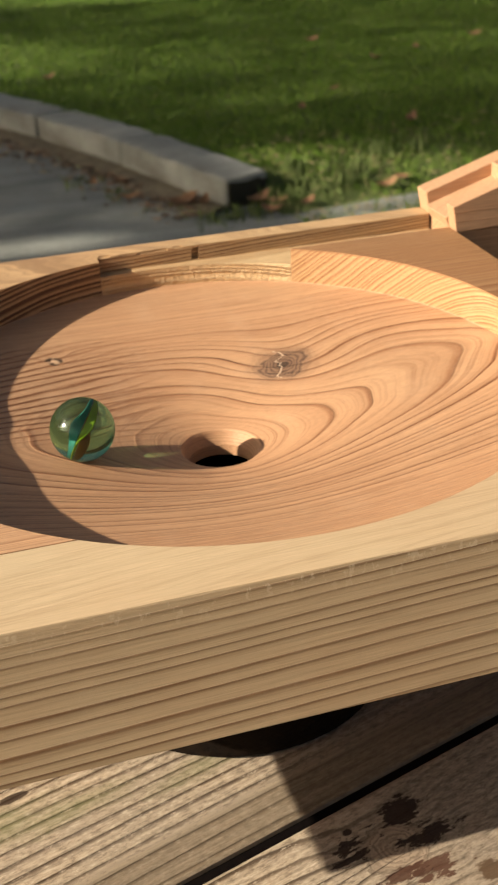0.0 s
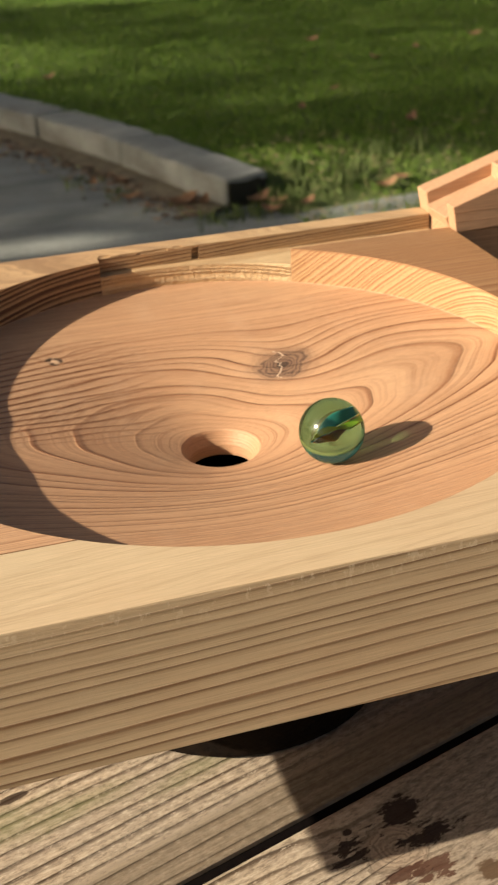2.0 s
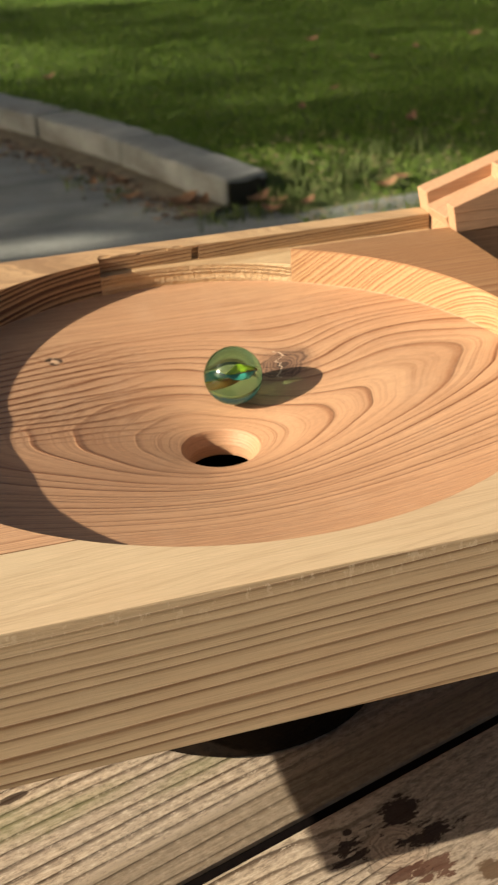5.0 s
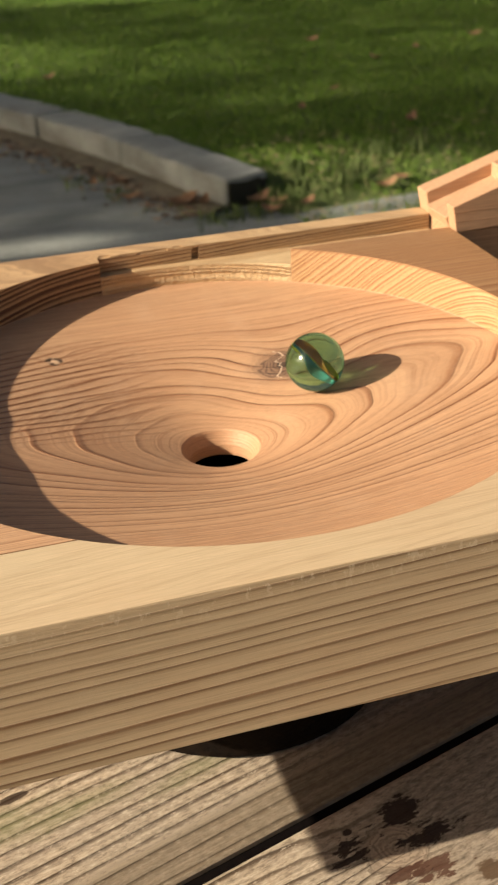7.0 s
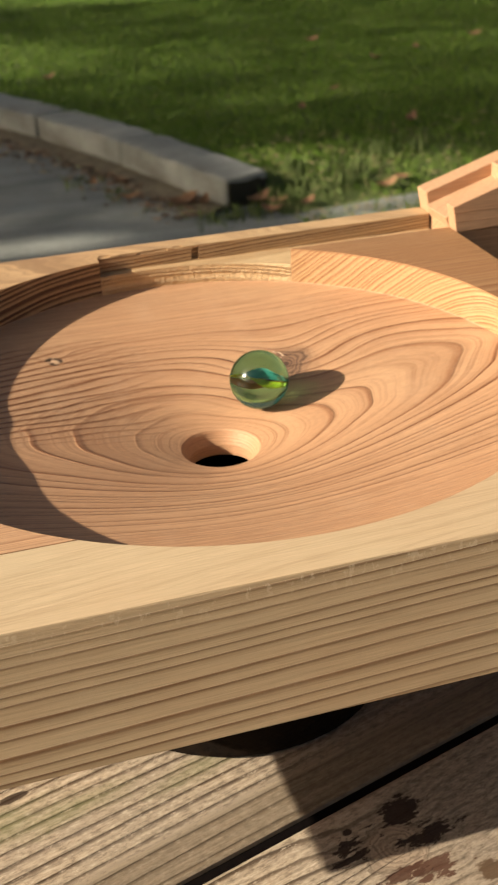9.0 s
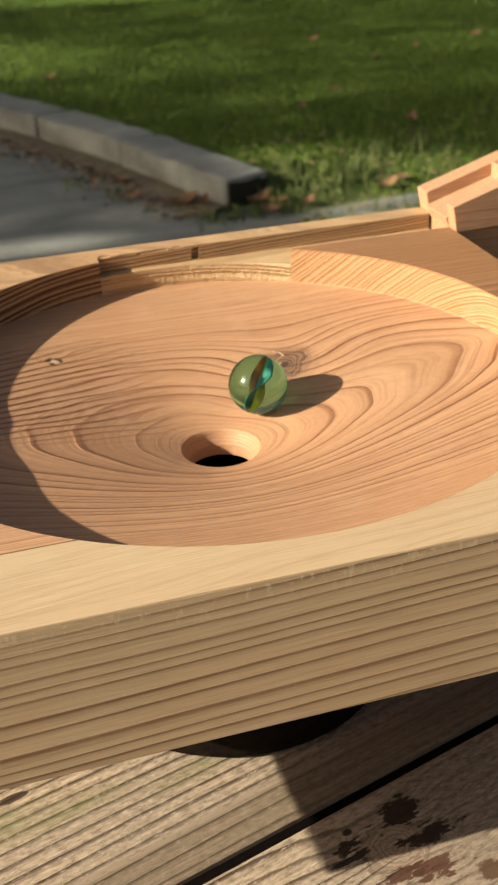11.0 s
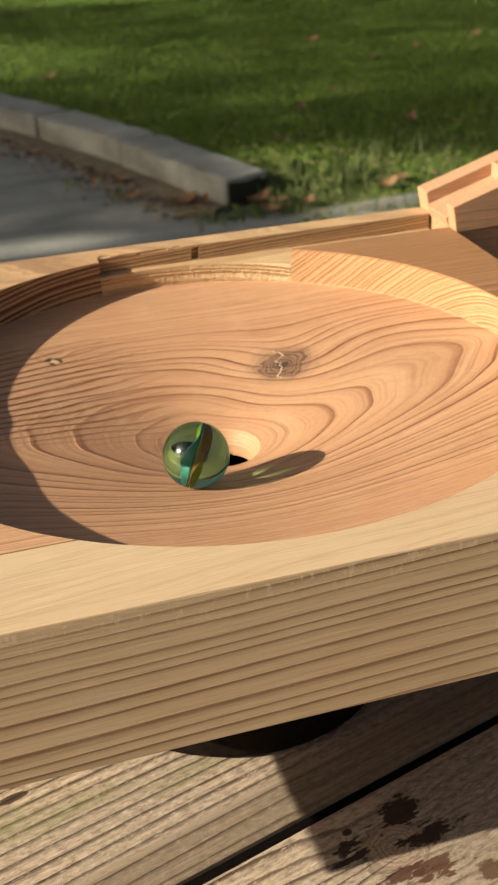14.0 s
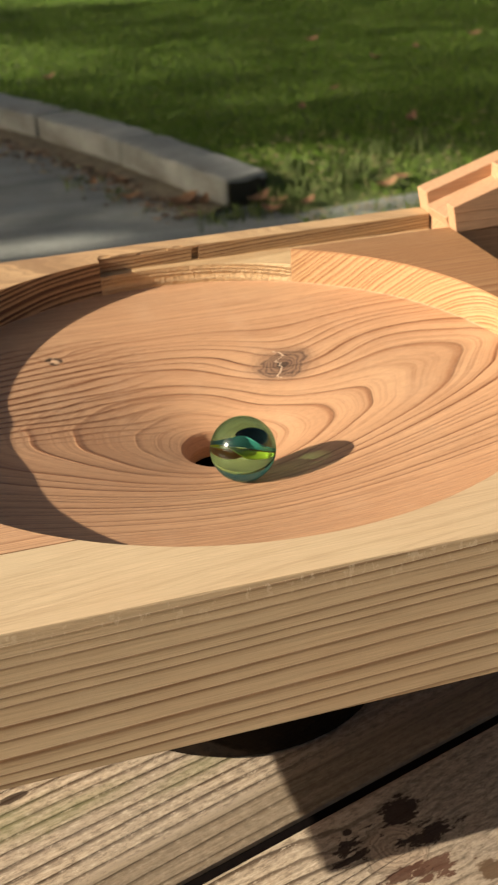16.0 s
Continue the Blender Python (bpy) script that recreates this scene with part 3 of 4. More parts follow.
def dirt_band_mesh():
    """Soil washed along the kerb's foot, with ragged edges."""
    verts, faces = [], []
    n = 120
    for k in range(n + 1):
        s = k / n * (len(KERB_LINE) - 3)
        i = min(int(s), len(KERB_LINE) - 2)
        xa, ya = KERB_LINE[i]
        xb, yb = KERB_LINE[i + 1]
        x, y = xa + (xb - xa) * (s - i), ya + (yb - ya) * (s - i)
        wide = 0.085 + 0.06 * noise.noise((k * 0.21, 0.0, 7.0)) + 0.03 * noise.noise((k * 0.9, 3.0, 7.0))
        verts += [(x + 0.02, y, 0.012), (x - 0.4 * wide, y - 0.15 * wide, 0.009), (x - wide, y - 0.35 * wide, 0.0015)]
        if k:
            b = 3 * k
            faces += [(b - 3, b - 2, b + 1, b), (b - 2, b - 1, b + 2, b + 1)]
    me = bpy.data.meshes.new("dirt_band")
    me.from_pydata(verts, [], faces)
    return me


def straw_mesh(seed):
    """Dry stalks and scraps on the worn margin of the lawn."""
    rng = np.random.default_rng(seed)
    verts, faces = [], []
    for _ in range(600):
        x, y = rng.uniform(0.80, 1.9), 2.45 + 0.62 * rng.random() ** 1.3
        z = max(lawn_height(x, y), 0.004) + 0.004 + 0.008 * rng.random()
        n, a, w = rng.uniform(0.008, 0.045), rng.random() * 6.283, rng.uniform(0.0009, 0.0022)
        dx, dy, px, py = n * math.cos(a), n * math.sin(a), -w * math.sin(a), w * math.cos(a)
        t = rng.uniform(-0.012, 0.018)
        k = len(verts)
        verts += [(x - px, y - py, z), (x + dx, y + dy, z + t), (x + px, y + py, z), (x + dx * 0.4, y + dy * 0.4, z + w + t * 0.4)]
        faces += [(k, k + 1, k + 3), (k + 1, k + 2, k + 3), (k + 2, k, k + 3)]
    me = bpy.data.meshes.new("straw")
    me.from_pydata(verts, [], faces)
    return me


def weeds_mesh(seed):
    """Taller, unmown tufts along the kerb's end and the lawn's edge."""
    rng = np.random.default_rng(seed)
    verts, faces = [], []
    tufts = [(0.645, 2.615, 0.05, 50), (0.70, 2.63, 0.045, 60), (0.76, 2.63, 0.05, 90), (0.80, 2.74, 0.045, 120), (0.87, 2.66, 0.05, 120), (0.93, 2.72, 0.04, 120),
             (0.99, 2.69, 0.045, 110), (1.05, 2.75, 0.05, 100), (1.09, 2.78, 0.075, 60), (1.20, 2.86, 0.05, 90), (1.31, 2.90, 0.05, 90), (0.93, 2.83, 0.04, 130), (0.385, 3.09, 0.035, 40), (0.47, 2.93, 0.03, 30)]
    for cx, cy, tall, count in tufts:
        for _ in range(count):
            x, y = cx + rng.normal() * 0.028, cy + rng.normal() * 0.028
            z = max(lawn_height(x, y), 0.0) - 0.003 if x > kerb_x(y) else 0.0
            h = tall * (0.22 + 0.5 * rng.random())
            a, b, wide = rng.random() * 6.283, rng.random() * 6.283, 0.0016 + 0.0016 * rng.random()
            lx, ly = h * 0.6 * rng.random() * math.cos(b), h * 0.6 * rng.random() * math.sin(b)
            dx, dy = wide * math.cos(a), wide * math.sin(a)
            k = len(verts)
            verts += [(x - dx, y - dy, z), (x + dx, y + dy, z), (x + dx * 0.8 + lx * 0.4, y + dy * 0.8 + ly * 0.4, z + h * 0.6),
                      (x - dx * 0.8 + lx * 0.4, y - dy * 0.8 + ly * 0.4, z + h * 0.6), (x + lx, y + ly, z + h)]
            faces += [(k, k + 1, k + 2, k + 3), (k + 3, k + 2, k + 4)]
    me = bpy.data.meshes.new("weeds")
    me.from_pydata(verts, [], faces)
    return me


def leaf_bm(length, width, curl, seed):
    rng = np.random.default_rng(seed)
    bm = bmesh.new()
    n, rows = 7, []
    for i in range(n):
        t = i / (n - 1)
        half = width * math.sin(math.pi * min(0.98, 0.06 + 0.94 * t)) ** 0.8 * (1 + 0.2 * (rng.random() - 0.5))
        z = curl * (t - 0.5) ** 2 * 4
        rows.append([bm.verts.new(((t - 0.5) * length, s * half, z + abs(s) * half * 0.45)) for s in (-1, 0, 1)])
    for a, b in zip(rows, rows[1:]):
        for k in range(2):
            bm.faces.new((a[k], b[k], b[k + 1], a[k + 1]))
    geo = bmesh.ops.extrude_face_region(bm, geom=bm.faces[:])
    for v in geo["geom"]:
        if isinstance(v, bmesh.types.BMVert):
            v.co.z += 0.0008
    bmesh.ops.recalc_face_normals(bm, faces=bm.faces[:])
    return bm


def build_leaves():
    spots = [(0.615, 2.800, 0.0, 0.075, 20), (0.64, 2.770, 0.0, 0.05, 80), (0.47, 4.16, 0.085, 0.06, 35), (1.52, 4.33, 0.10, 0.06, 10),
             (1.108, 3.262, 0.10, 0.045, 60), (1.60, 3.886, 0.10, 0.05, 120), (1.29, 3.47, 0.10, 0.04, 15), (2.12, 4.14, 0.10, 0.06, -20),
             (1.81, 4.0, 0.10, 0.05, 70), (0.50, 3.05, 0.0, 0.06, 140), (0.80, 2.60, 0.01, 0.06, -40), (0.90, 2.62, 0.012, 0.05, 30), (1.36, 3.02, 0.09, 0.07, 50),
             (0.490, 2.875, 0.004, 0.055, -10), (0.610, 2.775, 0.004, 0.085, 5), (0.655, 2.735, 0.01, 0.06, 60), (0.79, 2.69, 0.012, 0.075, 25), (0.83, 2.655, 0.012, 0.06, -35), (0.42, 3.05, 0.004, 0.05, 75), (1.14, 2.67, 0.014, 0.07, 15), (1.20, 2.70, 0.02, 0.05, -50)]
    for i, (x, y, z, size, turn) in enumerate(spots):
        ob = part("dry_leaf", leaf_bm(size, size * 0.24, size * 0.25, i), DRY_LEAF)
        tagged(ob, "curled brown dry leaf lying on the ground", "leaf", "fallen leaves")
        ob.matrix_basis = pose(x, y, z + 0.004, 8, -6, turn)


# ---- the table ----
def build_table():
    turn = 16.5
    table = tagged(new("picnic_table"), "weathered brown-grey wooden picnic table with gaps between planks", "table")
    table.matrix_basis = pose(0.0254, 0.0357, TABLE, 0, 0, turn)
    wide, gap = 0.1480, 0.0034
    for k in range(-3, 2):
        v0 = k * (wide + gap) + gap / 2
        bm = box_bm(-0.75, 0.75, v0, v0 + wide, -0.038, 0.0, 0.0012, 2)
        me = mesh_of(bm, "plank")
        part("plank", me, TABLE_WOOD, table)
    # black strips stand in for the shade down in the gaps
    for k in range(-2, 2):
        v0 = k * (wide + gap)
        part("packed_dirt", box_bm(-0.74, 0.74, v0 - gap / 2, v0 + gap / 2, -0.030, -0.0014), BLACK, table, "black strip standing in for shade between planks")
    for sx in (-0.55, 0.55):
        part("cross_rail", box_bm(sx - 0.045, sx + 0.045, -0.44, 0.29, -0.130, -0.0385, 0.003), TABLE_WOOD, table)
        for y in (-0.36, 0.22):
            part("leg", box_bm(sx - 0.044, sx + 0.044, y - 0.044, y + 0.044, -TABLE, -0.1305, 0.003), TABLE_WOOD, table)


# ---- the marble board ----
CX, CY, RIM = 0.0, 0.1049, 0.0933
DEPTH, HOLE = 0.0122, 0.0106
SLOT = (-0.0157, 0.115, 0.1845, 0.2014)


def bowl_z(r):
    return -DEPTH - 0.1296 * (RIM - r) - 0.0070 * ((RIM - r) / RIM) ** 3


def bowl_slope(r):
    return 0.1296 + 0.0165 / RIM * ((RIM - r) / RIM) ** 2


def build_board():
    board = tagged(new("marble_board"), "routed fir board with a round marble bowl and drain hole", "marble run")
    board.matrix_basis = pose(0, 0, TOP)
    hole_z = bowl_z(HOLE)
    prof = [(0, 0.01), (RIM, 0.01), (RIM, -DEPTH + 0.0003), (RIM - 0.0002, -DEPTH), (RIM - 0.0006, bowl_z(RIM - 0.0006))]
    prof += [(RIM - (RIM - HOLE) * k / 24, bowl_z(RIM - (RIM - HOLE) * k / 24)) for k in range(1, 24)]
    prof += [(HOLE + 0.0009, bowl_z(HOLE + 0.0009)), (HOLE + 0.0003, hole_z - 0.0003), (HOLE, hole_z - 0.001), (0.0094, hole_z - 0.0036), (0.0093, hole_z - 0.0040), (0.0093, hole_z - 0.0072), (0.0180, hole_z - 0.0074), (0.0180, -0.05), (0, -0.05)]
    bowl = mesh_of(lathe_bm(prof, 192, CX, CY), "bowl")
    bore = lathe_bm([(0, 0.01), (RIM, 0.01), (RIM, -0.05), (0, -0.05)], 192, CX, CY)
    # the sawn bore strays inwards a little on its far side
    for v in bore.verts:
        a = math.degrees(math.atan2(v.co.y - CY, v.co.x - CX)) % 360
        stray = 0.0015 * math.exp(-((a - 190.5) / 8.0) ** 2) + 0.0013 * math.exp(-((a - 171.0) / 4.0) ** 2)
        v.co.xy = Vector((CX, CY)) + (v.co.xy - Vector((CX, CY))) * (1 - stray / RIM)
    bore = mesh_of(bore, "bore")
    split_cut = mesh_of(box_bm(0.0176, 0.0203, 0.2000, 0.2034, -0.0052, -0.0008), "split_cut")
    rng = random.Random(8)
    chips = [mesh_of(box_bm(x, x + rng.uniform(0.003, 0.007), 0.2000, 0.2014 + rng.uniform(0.0006, 0.0016), -rng.uniform(0.0003, 0.0012), 0.003), "chip")
             for x in (-0.0150, -0.0080, -0.0020, 0.0045, 0.0110)]
    right, left = 0.108, -0.1265
    front = carve(box_bm(left, right, 0.0, 0.0275, -0.038, 0.0, 0.0005), [bore], "front_strip")
    side = carve(box_bm(left, 0.0, 0.02754, 0.1500, -0.038, 0.0), [bore], "top_board")
    main = carve(box_bm(0.0, right, 0.02754, SLOT[2], -0.038, 0.0), [bore], "top_board")
    back = carve(box_bm(SLOT[0], right, SLOT[3], 0.2099, -0.038, 0.0), [bore, split_cut, *chips], "back_strip")
    groove = carve(box_bm(SLOT[0], right, SLOT[2] + 0.00003, SLOT[3] - 0.00003, -0.038, -0.0056), [bore], "groove_floor")
    corner = carve(box_bm(left, SLOT[0], 0.1501, 0.2099, -0.038, 0.0), [bore], "back_strip")
    dish = carve(lathe_bm([(0, -DEPTH + 0.0006), (RIM - 0.00005, -DEPTH + 0.0006), (RIM - 0.00005, -0.038), (0, -0.038)], 192, CX, CY), [bowl], "bowl_dish")
    for me in (front, main, side, back, corner, groove, dish):
        soft_shade(me, 10)
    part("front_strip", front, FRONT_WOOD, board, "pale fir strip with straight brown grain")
    part("top_board", main, UPPER_WOOD, board, "orange fir board around the bowl")
    part("top_board", side, BOWL_WOOD, board, "reddish fir board around the bowl")
    part("back_strip", back, STRIP_WOOD, board, "fir strip with a chipped, routed marble groove")
    part("groove_floor", groove, GROOVE_WOOD, board, "pale rough floor of the marble groove")
    part("back_strip", corner, BACK_WOOD, board, "fir strip with dark wavy grain")
    floor_part = part("bowl_dish", dish, BOWL_WOOD, board, "reddish fir bowl floor with looping grain and a knot")
    floor_part.cycles.is_caustics_receiver = True


def build_ramp():
    """A grooved wedge that brings marbles to the board's groove, on a block."""
    ramp = tagged(new("marble_ramp"), "sloped fir trough with two side walls beside the board", "marble ramp")
    ramp.matrix_basis = pose(0, 0, TOP)
    x0, x1, rise = 0.1085, 0.2600, 0.31
    for name, y0, y1, high in (("side_wall", 0.1795, 0.1853, 0.0088), ("side_wall", 0.2020, 0.2102, 0.0080), ("trough_floor", 0.18535, 0.20195, 0.0034)):
        bm = box_bm(x0, x1, y0, y1, -0.0010, high, 0.0004)
        for v in bm.verts:
            if v.co.x > 0.2:
                v.co.z += rise * (x1 - x0) if v.co.z > high / 2 else 0.004
            elif v.co.z > high / 2:
                v.co.x -= 0.0016
        part(name, bm, RAMP_WOOD, ramp)
    part("end_stop", box_bm(0.1325, 0.1440, 0.18536, 0.20194, 0.0100, 0.0162, 0.0004), RAMP_WOOD, ramp)
    ob = tagged(part("riser_block", box_bm(0.1092, 0.250, 0.181, 0.206, -0.0978, -0.0012, 0.0006), BOWL_WOOD), "shaded fir block carrying the marble ramp", "wood block")
    ob.matrix_basis = pose(0, 0, TOP)


def build_pot():
    """The round pot under the bowl: the board rests on its rim and the hole opens into it."""
    prof = [(0, -0.0980), (0.0470, -0.0980), (0.0490, -0.0965), (0.0500, -0.0920), (0.0500, -0.0420), (0.0505, -0.0390), (0.0495, -0.0381),
            (0.0465, -0.0381), (0.0460, -0.0400), (0.0460, -0.0930), (0.0, -0.0940)]
    me = mesh_of(lathe_bm([(r * 0.965, z) for r, z in prof], 96, CX - 0.0010, CY - 0.0050), "catch_pot")
    soft_shade(me, 40)
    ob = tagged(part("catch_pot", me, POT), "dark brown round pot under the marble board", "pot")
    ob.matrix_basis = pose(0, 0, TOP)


def build_marble():
    r = 0.00877
    bm = bmesh.new()
    bmesh.ops.create_uvsphere(bm, u_segments=160, v_segments=80, radius=r)
    me = mesh_of(bm, "marble")
    for f in me.polygons:
        f.use_smooth = True
    marble = tagged(part("marble", me, GLASS), "clear green glass marble with blue, yellow and red swirl", "marble")
    vanes = (((0.17, 0.52, 0.62), "blue vane", 0.0, 0.26), ((0.95, 0.80, 0.05), "yellow vane", 2.2, 0.22), ((0.68, 0.21, 0.045), "red-brown vane", 4.0, 0.24))
    for tone, name, base, wide in vanes:
        n, m, grid = 32, 6, []
        bm = bmesh.new()
        for side in (-1, 1):
            rows = []
            for i in range(n + 1):
                t = i / n * 2 - 1
                ang = base + 0.75 * t + 0.55 * math.sin(math.pi * t)
                reach = wide * math.sqrt(max(0.0, 1 - (0.97 * t) ** 2)) * (1 + 0.10 * math.sin(4.0 * t + base))
                row = []
                for j in range(m + 1):
                    q = 0.03 + (reach - 0.03) * j / m
                    a = ang + 0.55 * q * math.sin(2.2 * t + base)
                    thick = side * 0.026 * (1 - 0.5 * j / m)
                    row.append(bm.verts.new((r * (q * math.cos(a) - thick * math.sin(a)), r * (q * math.sin(a) + thick * math.cos(a)), r * 0.86 * t)))
                rows.append(row)
            grid.append(rows)
        for rows in grid:
            for p, s in zip(rows, rows[1:]):
                for j in range(m):
                    bm.faces.new((p[j], p[j + 1], s[j + 1], s[j]))
        for i in range(n):
            for j in (0, m):
                bm.faces.new((grid[0][i][j], grid[0][i + 1][j], grid[1][i + 1][j], grid[1][i][j]))
        for i in (0, n):
            for j in range(m):
                bm.faces.new((grid[0][i][j], grid[0][i][j + 1], grid[1][i][j + 1], grid[1][i][j]))
        bmesh.ops.recalc_face_normals(bm, faces=bm.faces[:])
        vm = mesh_of(bm, "vane")
        for f in vm.polygons:
            f.use_smooth = True
        w = Nodes(name.replace(" ", "_"))
        streak = w.noise(w.mapped(w.coords(), (300, 300, 90)), 1.0, 3.0)
        tint = w.ramp(streak, [(0.3, tuple(0.65 * c for c in tone)), (0.65, tone)])
        w.done(tint, 0.4)
        glow = w.n.new("ShaderNodeBsdfTranslucent")
        w.put(glow.inputs["Color"], tint)
        thin = w.n.new("ShaderNodeMixShader")
        thin.inputs[0].default_value = 0.4
        w.l.new(w.bsdf.outputs[0], thin.inputs[1])
        w.l.new(glow.outputs[0], thin.inputs[2])
        w.l.new(thin.outputs[0], w.n["Material Output"].inputs[0])
        part("vane", vm, w.mat, marble, name).cycles.is_caustics_receiver = True
    marble.cycles.is_caustics_caster = True
    return marble


# ---- what shades the place from outside the view ----
def build_tree():
    """A broad tree that stands off towards the sun; its crown shades the lawn and the path."""
    tree = tagged(new("tree"), "broad leafy tree shading the lawn", "tree")
    bx, by = -9.0, 5.4
    tree.matrix_basis = pose(bx, by, 0)
    rng = np.random.default_rng(4)
    bm = bmesh.new()
    limbs = [((0, 0, -0.1), (0.05, 0.1, 3.0), 0.24, 0.16)]
    for k in range(9):
        a = k * 0.7
        limbs.append(((0.05, 0.1, 2.2 + 0.12 * k), (1.0 * math.cos(a), 2.6 * math.sin(a), 4.0 + 0.25 * (k % 4)), 0.09, 0.03))
    for p0, p1, r0, r1 in limbs:
        p0, p1 = Vector(p0), Vector(p1)
        q = (p1 - p0).to_track_quat("Z", "Y").to_matrix().to_4x4()
        bmesh.ops.create_cone(bm, cap_ends=True, segments=10, radius1=r0, radius2=r1, depth=(p1 - p0).length,
                              matrix=Matrix.Translation((p0 + p1) / 2) @ q)
    part("trunk", bm, BARK, tree)
    drop = math.tan(SUN_EL)
    slip = math.tan(SUN_AZ)
    verts, faces = [], []
    made = 0
    while made < 37000:
        x, y, z = rng.uniform(-1.3, 1.3), rng.uniform(-4.2, 5.2), rng.uniform(2.6, 7.0)
        if (x / 1.4) ** 2 + ((y - 0.5) / 4.9) ** 2 + ((z - 4.8) / 2.3) ** 2 > 1:
            continue
        # leaves are left out where their shadow would cover ground meant to be sunlit
        run = z / drop
        gx, gy = bx + x + run, by + y + run * slip * 1.0
        gap = noise.noise((gx * 0.9, gy * 0.9, 2.0))
        if gy < 1.95:
            continue
        lit = (gx > 0.86 + 0.3 * gap and gy < 2.96 - 0.24 * max(0.0, gx - 1.0) + 0.2 * gap) or (gx < 1.5 and rng.random() > (abs(gy - 4.98 + 0.42 * gx) - 0.24 - 0.2 * gap) / 0.35 and rng.random() > (gx - 0.6) / 0.9) or (gx < 0.42 and abs(gy - 2.63 + 0.12 * gx) < 0.05 + 0.03 * gap) or gy > 6.3 - 0.25 * gx + 0.3 * gap
        if lit and rng.random() > 0.03:
            continue
        # fewer leaves over the lawn, to brighten its shade
        if gx > kerb_x(gy) + 0.25 and rng.random() > (0.80 if gy < 3.5 else 0.34):
            continue
        a, b = rng.random() * 6.283, rng.uniform(-1, 1)
        s = rng.uniform(0.026, 0.046)
        u = Vector((math.cos(a), math.sin(a), b)).normalized()
        w = u.cross(Vector((rng.uniform(-1, 1), rng.uniform(-1, 1), 1))).normalized()
        c = Vector((x, y, z))
        k = len(verts)
        verts += [tuple(c - u * s), tuple(c + w * s * 0.6), tuple(c + u * s), tuple(c - w * s * 0.6)]
        faces.append((k, k + 1, k + 2, k + 3))
        made += 1
    me = bpy.data.meshes.new("crown")
    me.from_pydata(verts, [], faces)
    part("crown", me, TREE_LEAF, tree)


build_board()
build_table()
build_ramp()
build_pot()
marble = build_marble()
build_ground()
build_kerb()
grass = part("grass", blades_mesh(330000, 2, (0.0, 4.6, 2.44, 8.5), 0.010), BLADES)
tagged(grass, "short mown green grass", "grass", kind="stuff")
litter = part("litter", litter_mesh(5), SCRAPS)
tagged(litter, "soil crumbs and twigs at the kerb's foot", "litter", kind="stuff")
tagged(part("dirt_band", dirt_band_mesh(), DIRT), "brown soil washed along the kerb's foot", "soil", kind="stuff")
tagged(part("straw", straw_mesh(9), STRAW), "dry straw and scraps on the lawn's worn edge", "straw", kind="stuff")
tagged(part("weeds", weeds_mesh(12), WEED), "taller unmown grass tufts at the kerb end", "grass", kind="stuff")
build_leaves()
build_tree()

# seconds, x and y of the marble's middle from the board's front, in millimetres
ROLL_START = [(0.00, -39.5, 99.4), (0.20, -46.6, 77.2), (0.50, -47.5, 49.0), (0.70, -42.9, 37.6), (1.00, -28.6, 30.6), (1.20, -15.9, 36.0), (1.50, 2.6, 41.4), (1.70, 12.4, 48.7), (2.00, 23.1, 75.7), (2.20, 20.7, 101.3), (2.50, 4.5, 140.1), (2.70, -12.2, 152.4), (3.00, -28.6, 150.5), (3.20, -33.4, 134.1), (3.50, -24.6, 95.9), (3.70, -8.8, 75.1), (4.00, 21.7, 63.4), (4.20, 33.6, 65.7), (4.45, 43.0, 80.5), (4.70, 37.2, 102.8), (4.95, 15.5, 122.6), (5.20, -13.1, 130.8)]
ROLL_MIDDLE = [(5.45, -36.5, 124.3), (5.70, -44.7, 107.7), (5.95, -34.6, 90.1), (6.15, -16.3, 81.5), (6.30, 3.4, 74.1), (6.50, 23.6, 81.3), (6.70, 34.2, 94.8), (7.00, 33.8, 118.8), (7.20, 21.0, 130.1), (7.50, -5.9, 120.0), (7.70, -23.6, 98.6), (8.00, -28.3, 74.6), (8.20, -24.2, 68.1), (8.50, -5.6, 69.3), (8.70, 7.6, 85.8), (9.00, 16.6, 119.9), (9.20, 12.3, 134.6), (9.40, 4.0, 142.6), (9.65, -11.2, 130.9), (9.90, -17.7, 104.3), (10.15, -10.7, 79.2), (10.40, 5.0, 70.7), (10.65, 18.2, 83.2)]
ROLL_END = [(10.90, 19.2, 107.9), (11.10, 10.0, 125.8), (11.30, -6.4, 129.4), (11.50, -17.8, 127.2), (11.70, -24.4, 115.8), (12.00, -17.9, 88.3), (12.30, 3.6, 79.2), (12.50, 14.2, 80.2), (12.70, 19.7, 90.5), (13.00, 15.9, 115.4), (13.30, -3.6, 124.3), (13.50, -17.1, 113.9), (13.70, -23.3, 97.0), (14.00, -13.4, 78.5), (14.30, 4.9, 83.2), (14.50, 14.2, 97.5), (14.70, 13.2, 114.7), (15.00, 0.4, 124.8), (15.50, -19.1, 92.7), (16.00, -0.6, 78.9)]

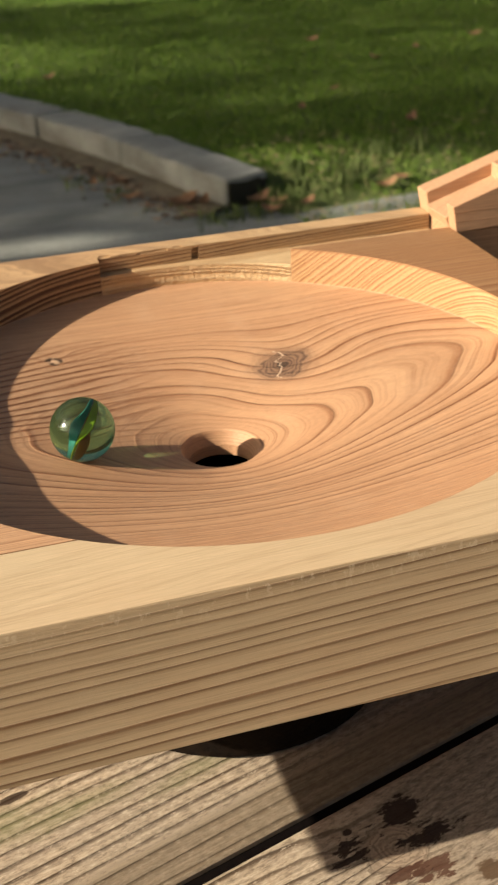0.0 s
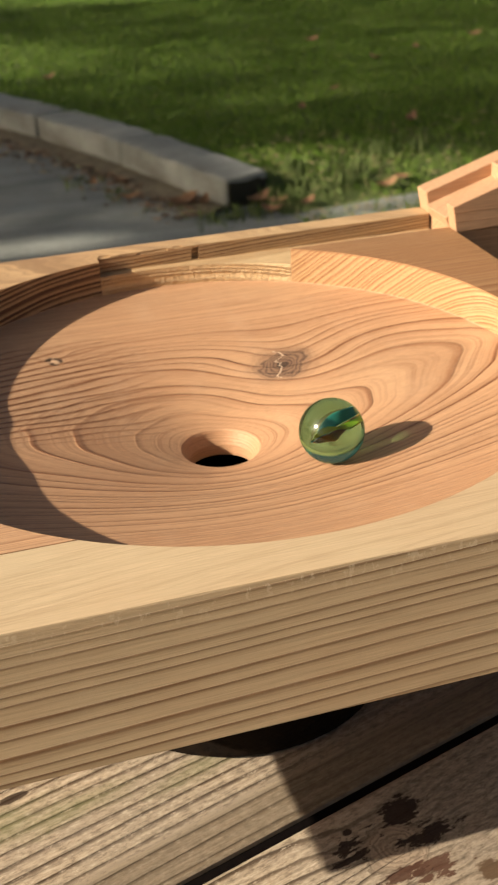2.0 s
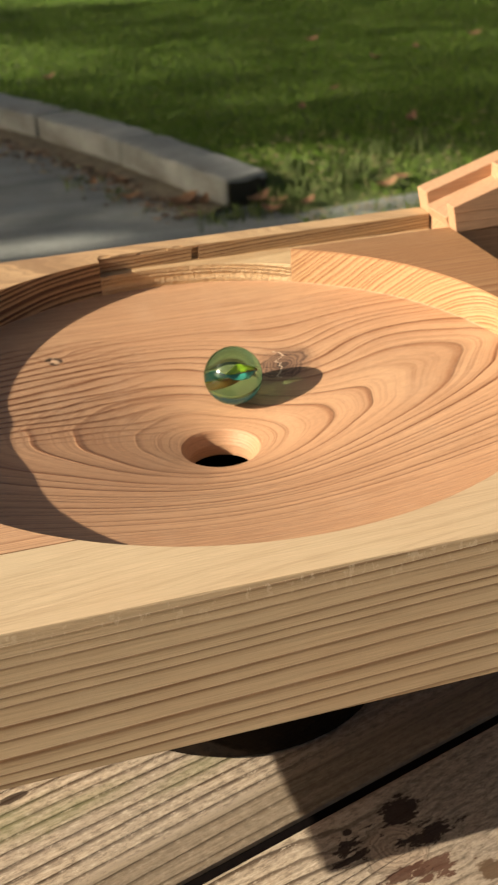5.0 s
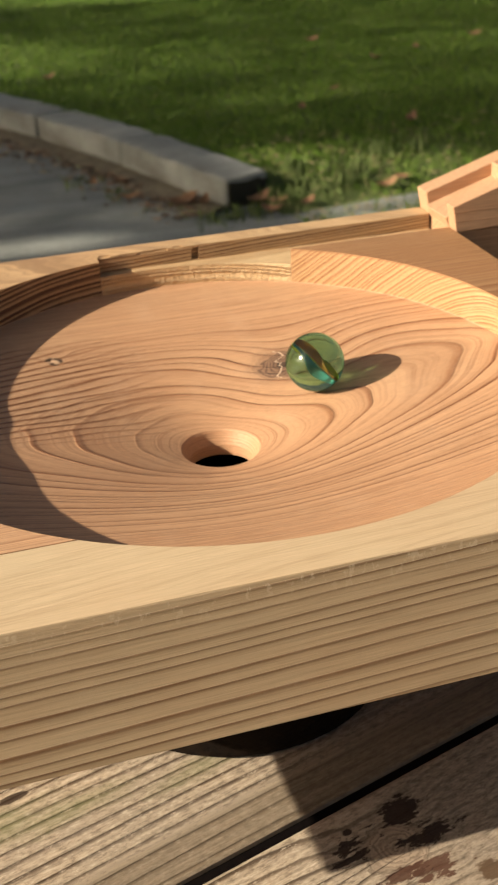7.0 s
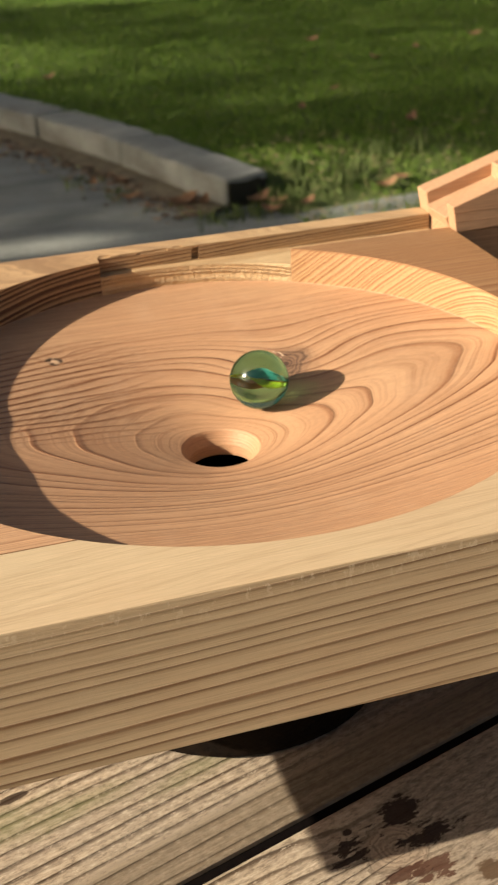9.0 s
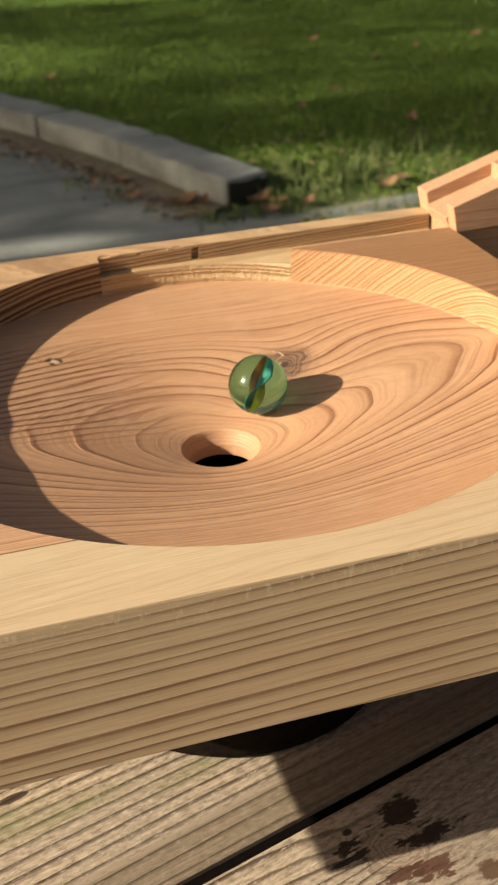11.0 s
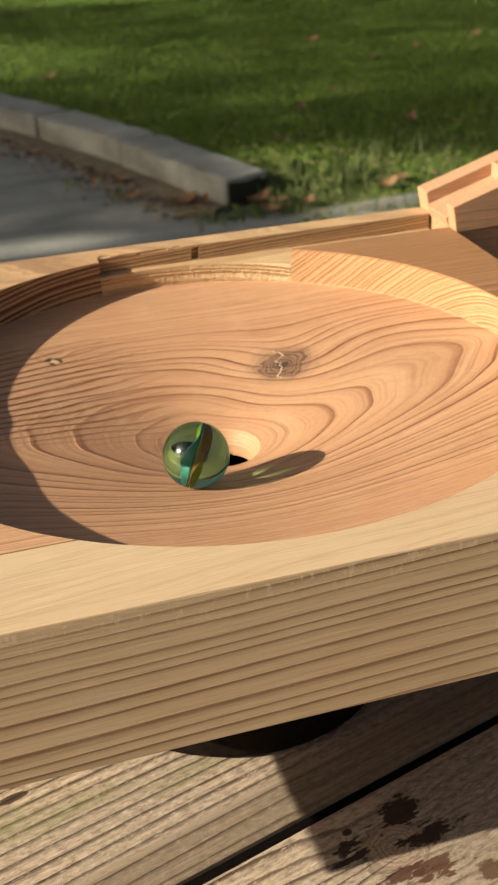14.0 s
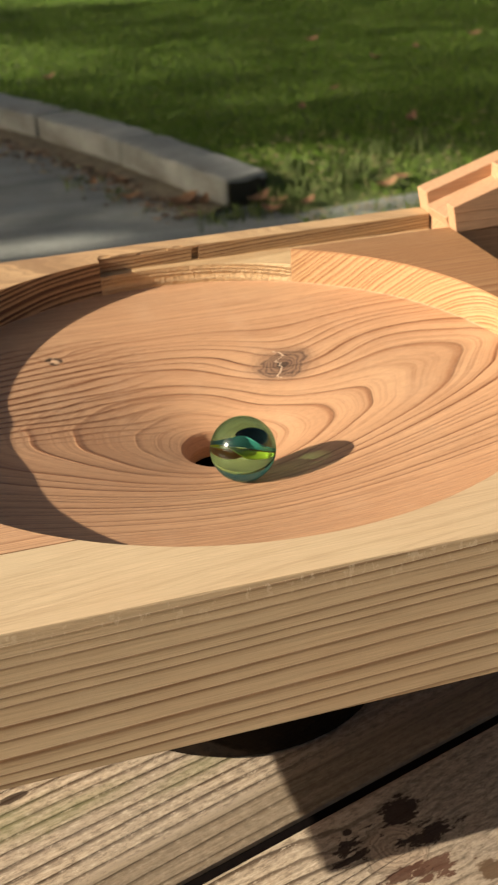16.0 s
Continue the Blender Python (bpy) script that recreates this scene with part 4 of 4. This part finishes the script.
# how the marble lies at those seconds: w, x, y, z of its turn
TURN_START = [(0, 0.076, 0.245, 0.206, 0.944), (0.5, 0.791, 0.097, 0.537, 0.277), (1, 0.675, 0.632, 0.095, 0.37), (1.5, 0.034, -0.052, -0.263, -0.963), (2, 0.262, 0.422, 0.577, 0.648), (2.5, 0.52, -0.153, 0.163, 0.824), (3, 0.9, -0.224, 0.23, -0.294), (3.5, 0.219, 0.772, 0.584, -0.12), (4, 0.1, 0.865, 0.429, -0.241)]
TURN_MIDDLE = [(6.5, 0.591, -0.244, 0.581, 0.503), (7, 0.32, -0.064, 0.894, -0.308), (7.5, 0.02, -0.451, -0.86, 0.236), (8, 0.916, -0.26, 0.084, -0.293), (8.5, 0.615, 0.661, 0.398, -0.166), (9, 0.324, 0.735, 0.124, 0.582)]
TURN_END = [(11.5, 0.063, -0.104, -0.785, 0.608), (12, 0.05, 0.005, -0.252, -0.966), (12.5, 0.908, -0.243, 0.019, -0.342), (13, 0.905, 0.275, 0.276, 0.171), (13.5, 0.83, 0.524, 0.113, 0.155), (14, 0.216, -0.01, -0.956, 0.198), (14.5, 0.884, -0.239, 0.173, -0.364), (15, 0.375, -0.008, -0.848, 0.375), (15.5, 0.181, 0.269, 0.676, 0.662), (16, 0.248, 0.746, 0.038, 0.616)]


def spline(knots, t):
    """A smooth curve through the knots, by time."""
    i = max(0, min(len(knots) - 2, sum(1 for k in knots if k[0] <= t) - 1))
    t0, t1 = knots[i][0], knots[i + 1][0]
    out = []
    for c in (1, 2):
        def slope(j):
            if j == 0 or j == len(knots) - 1:
                a, b = (0, 1) if j == 0 else (j - 1, j)
                return (knots[b][c] - knots[a][c]) / (knots[b][0] - knots[a][0])
            ha, hb = knots[j][0] - knots[j - 1][0], knots[j + 1][0] - knots[j][0]
            sa, sb = (knots[j][c] - knots[j - 1][c]) / ha, (knots[j + 1][c] - knots[j][c]) / hb
            return (sa * hb + sb * ha) / (ha + hb)
        h = t1 - t0
        s = (t - t0) / h
        a, b, ma, mb = knots[i][c], knots[i + 1][c], slope(i) * h, slope(i + 1) * h
        out.append((2 * s ** 3 - 3 * s ** 2 + 1) * a + (s ** 3 - 2 * s ** 2 + s) * ma + (-2 * s ** 3 + 3 * s ** 2) * b + (s ** 3 - s ** 2) * mb)
    return out


def motions():
    """The marble rolls round the bowl and sinks towards the hole."""
    knots = ROLL_START + ROLL_MIDDLE + ROLL_END
    r = 0.00877
    places, rolls, last = [], [], None
    for k in range(481):
        x, y = (v / 1000 for v in spline(knots, k / 30))
        rad = math.hypot(x - CX, y - CY)
        at = Vector((x, y, TOP + bowl_z(rad) + r * math.sqrt(1 + bowl_slope(rad) ** 2)))
        roll = Quaternion()
        if last is not None:
            go = at - last
            axis = Vector((0, 0, 1)).cross(go)
            if axis.length > 1e-9:
                roll = Quaternion(axis.normalized(), go.length / r)
        places.append(at)
        rolls.append(roll)
        last = at
    rows = []
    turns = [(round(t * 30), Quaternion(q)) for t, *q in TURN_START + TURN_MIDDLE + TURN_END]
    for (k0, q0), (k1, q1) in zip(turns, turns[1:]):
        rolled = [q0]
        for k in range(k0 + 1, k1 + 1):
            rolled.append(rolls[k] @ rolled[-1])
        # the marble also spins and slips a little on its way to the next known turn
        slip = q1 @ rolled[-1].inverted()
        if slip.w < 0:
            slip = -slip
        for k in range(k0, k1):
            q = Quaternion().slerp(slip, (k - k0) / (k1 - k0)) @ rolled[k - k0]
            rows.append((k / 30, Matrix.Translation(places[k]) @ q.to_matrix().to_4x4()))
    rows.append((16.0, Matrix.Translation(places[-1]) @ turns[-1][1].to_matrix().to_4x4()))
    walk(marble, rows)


motions()
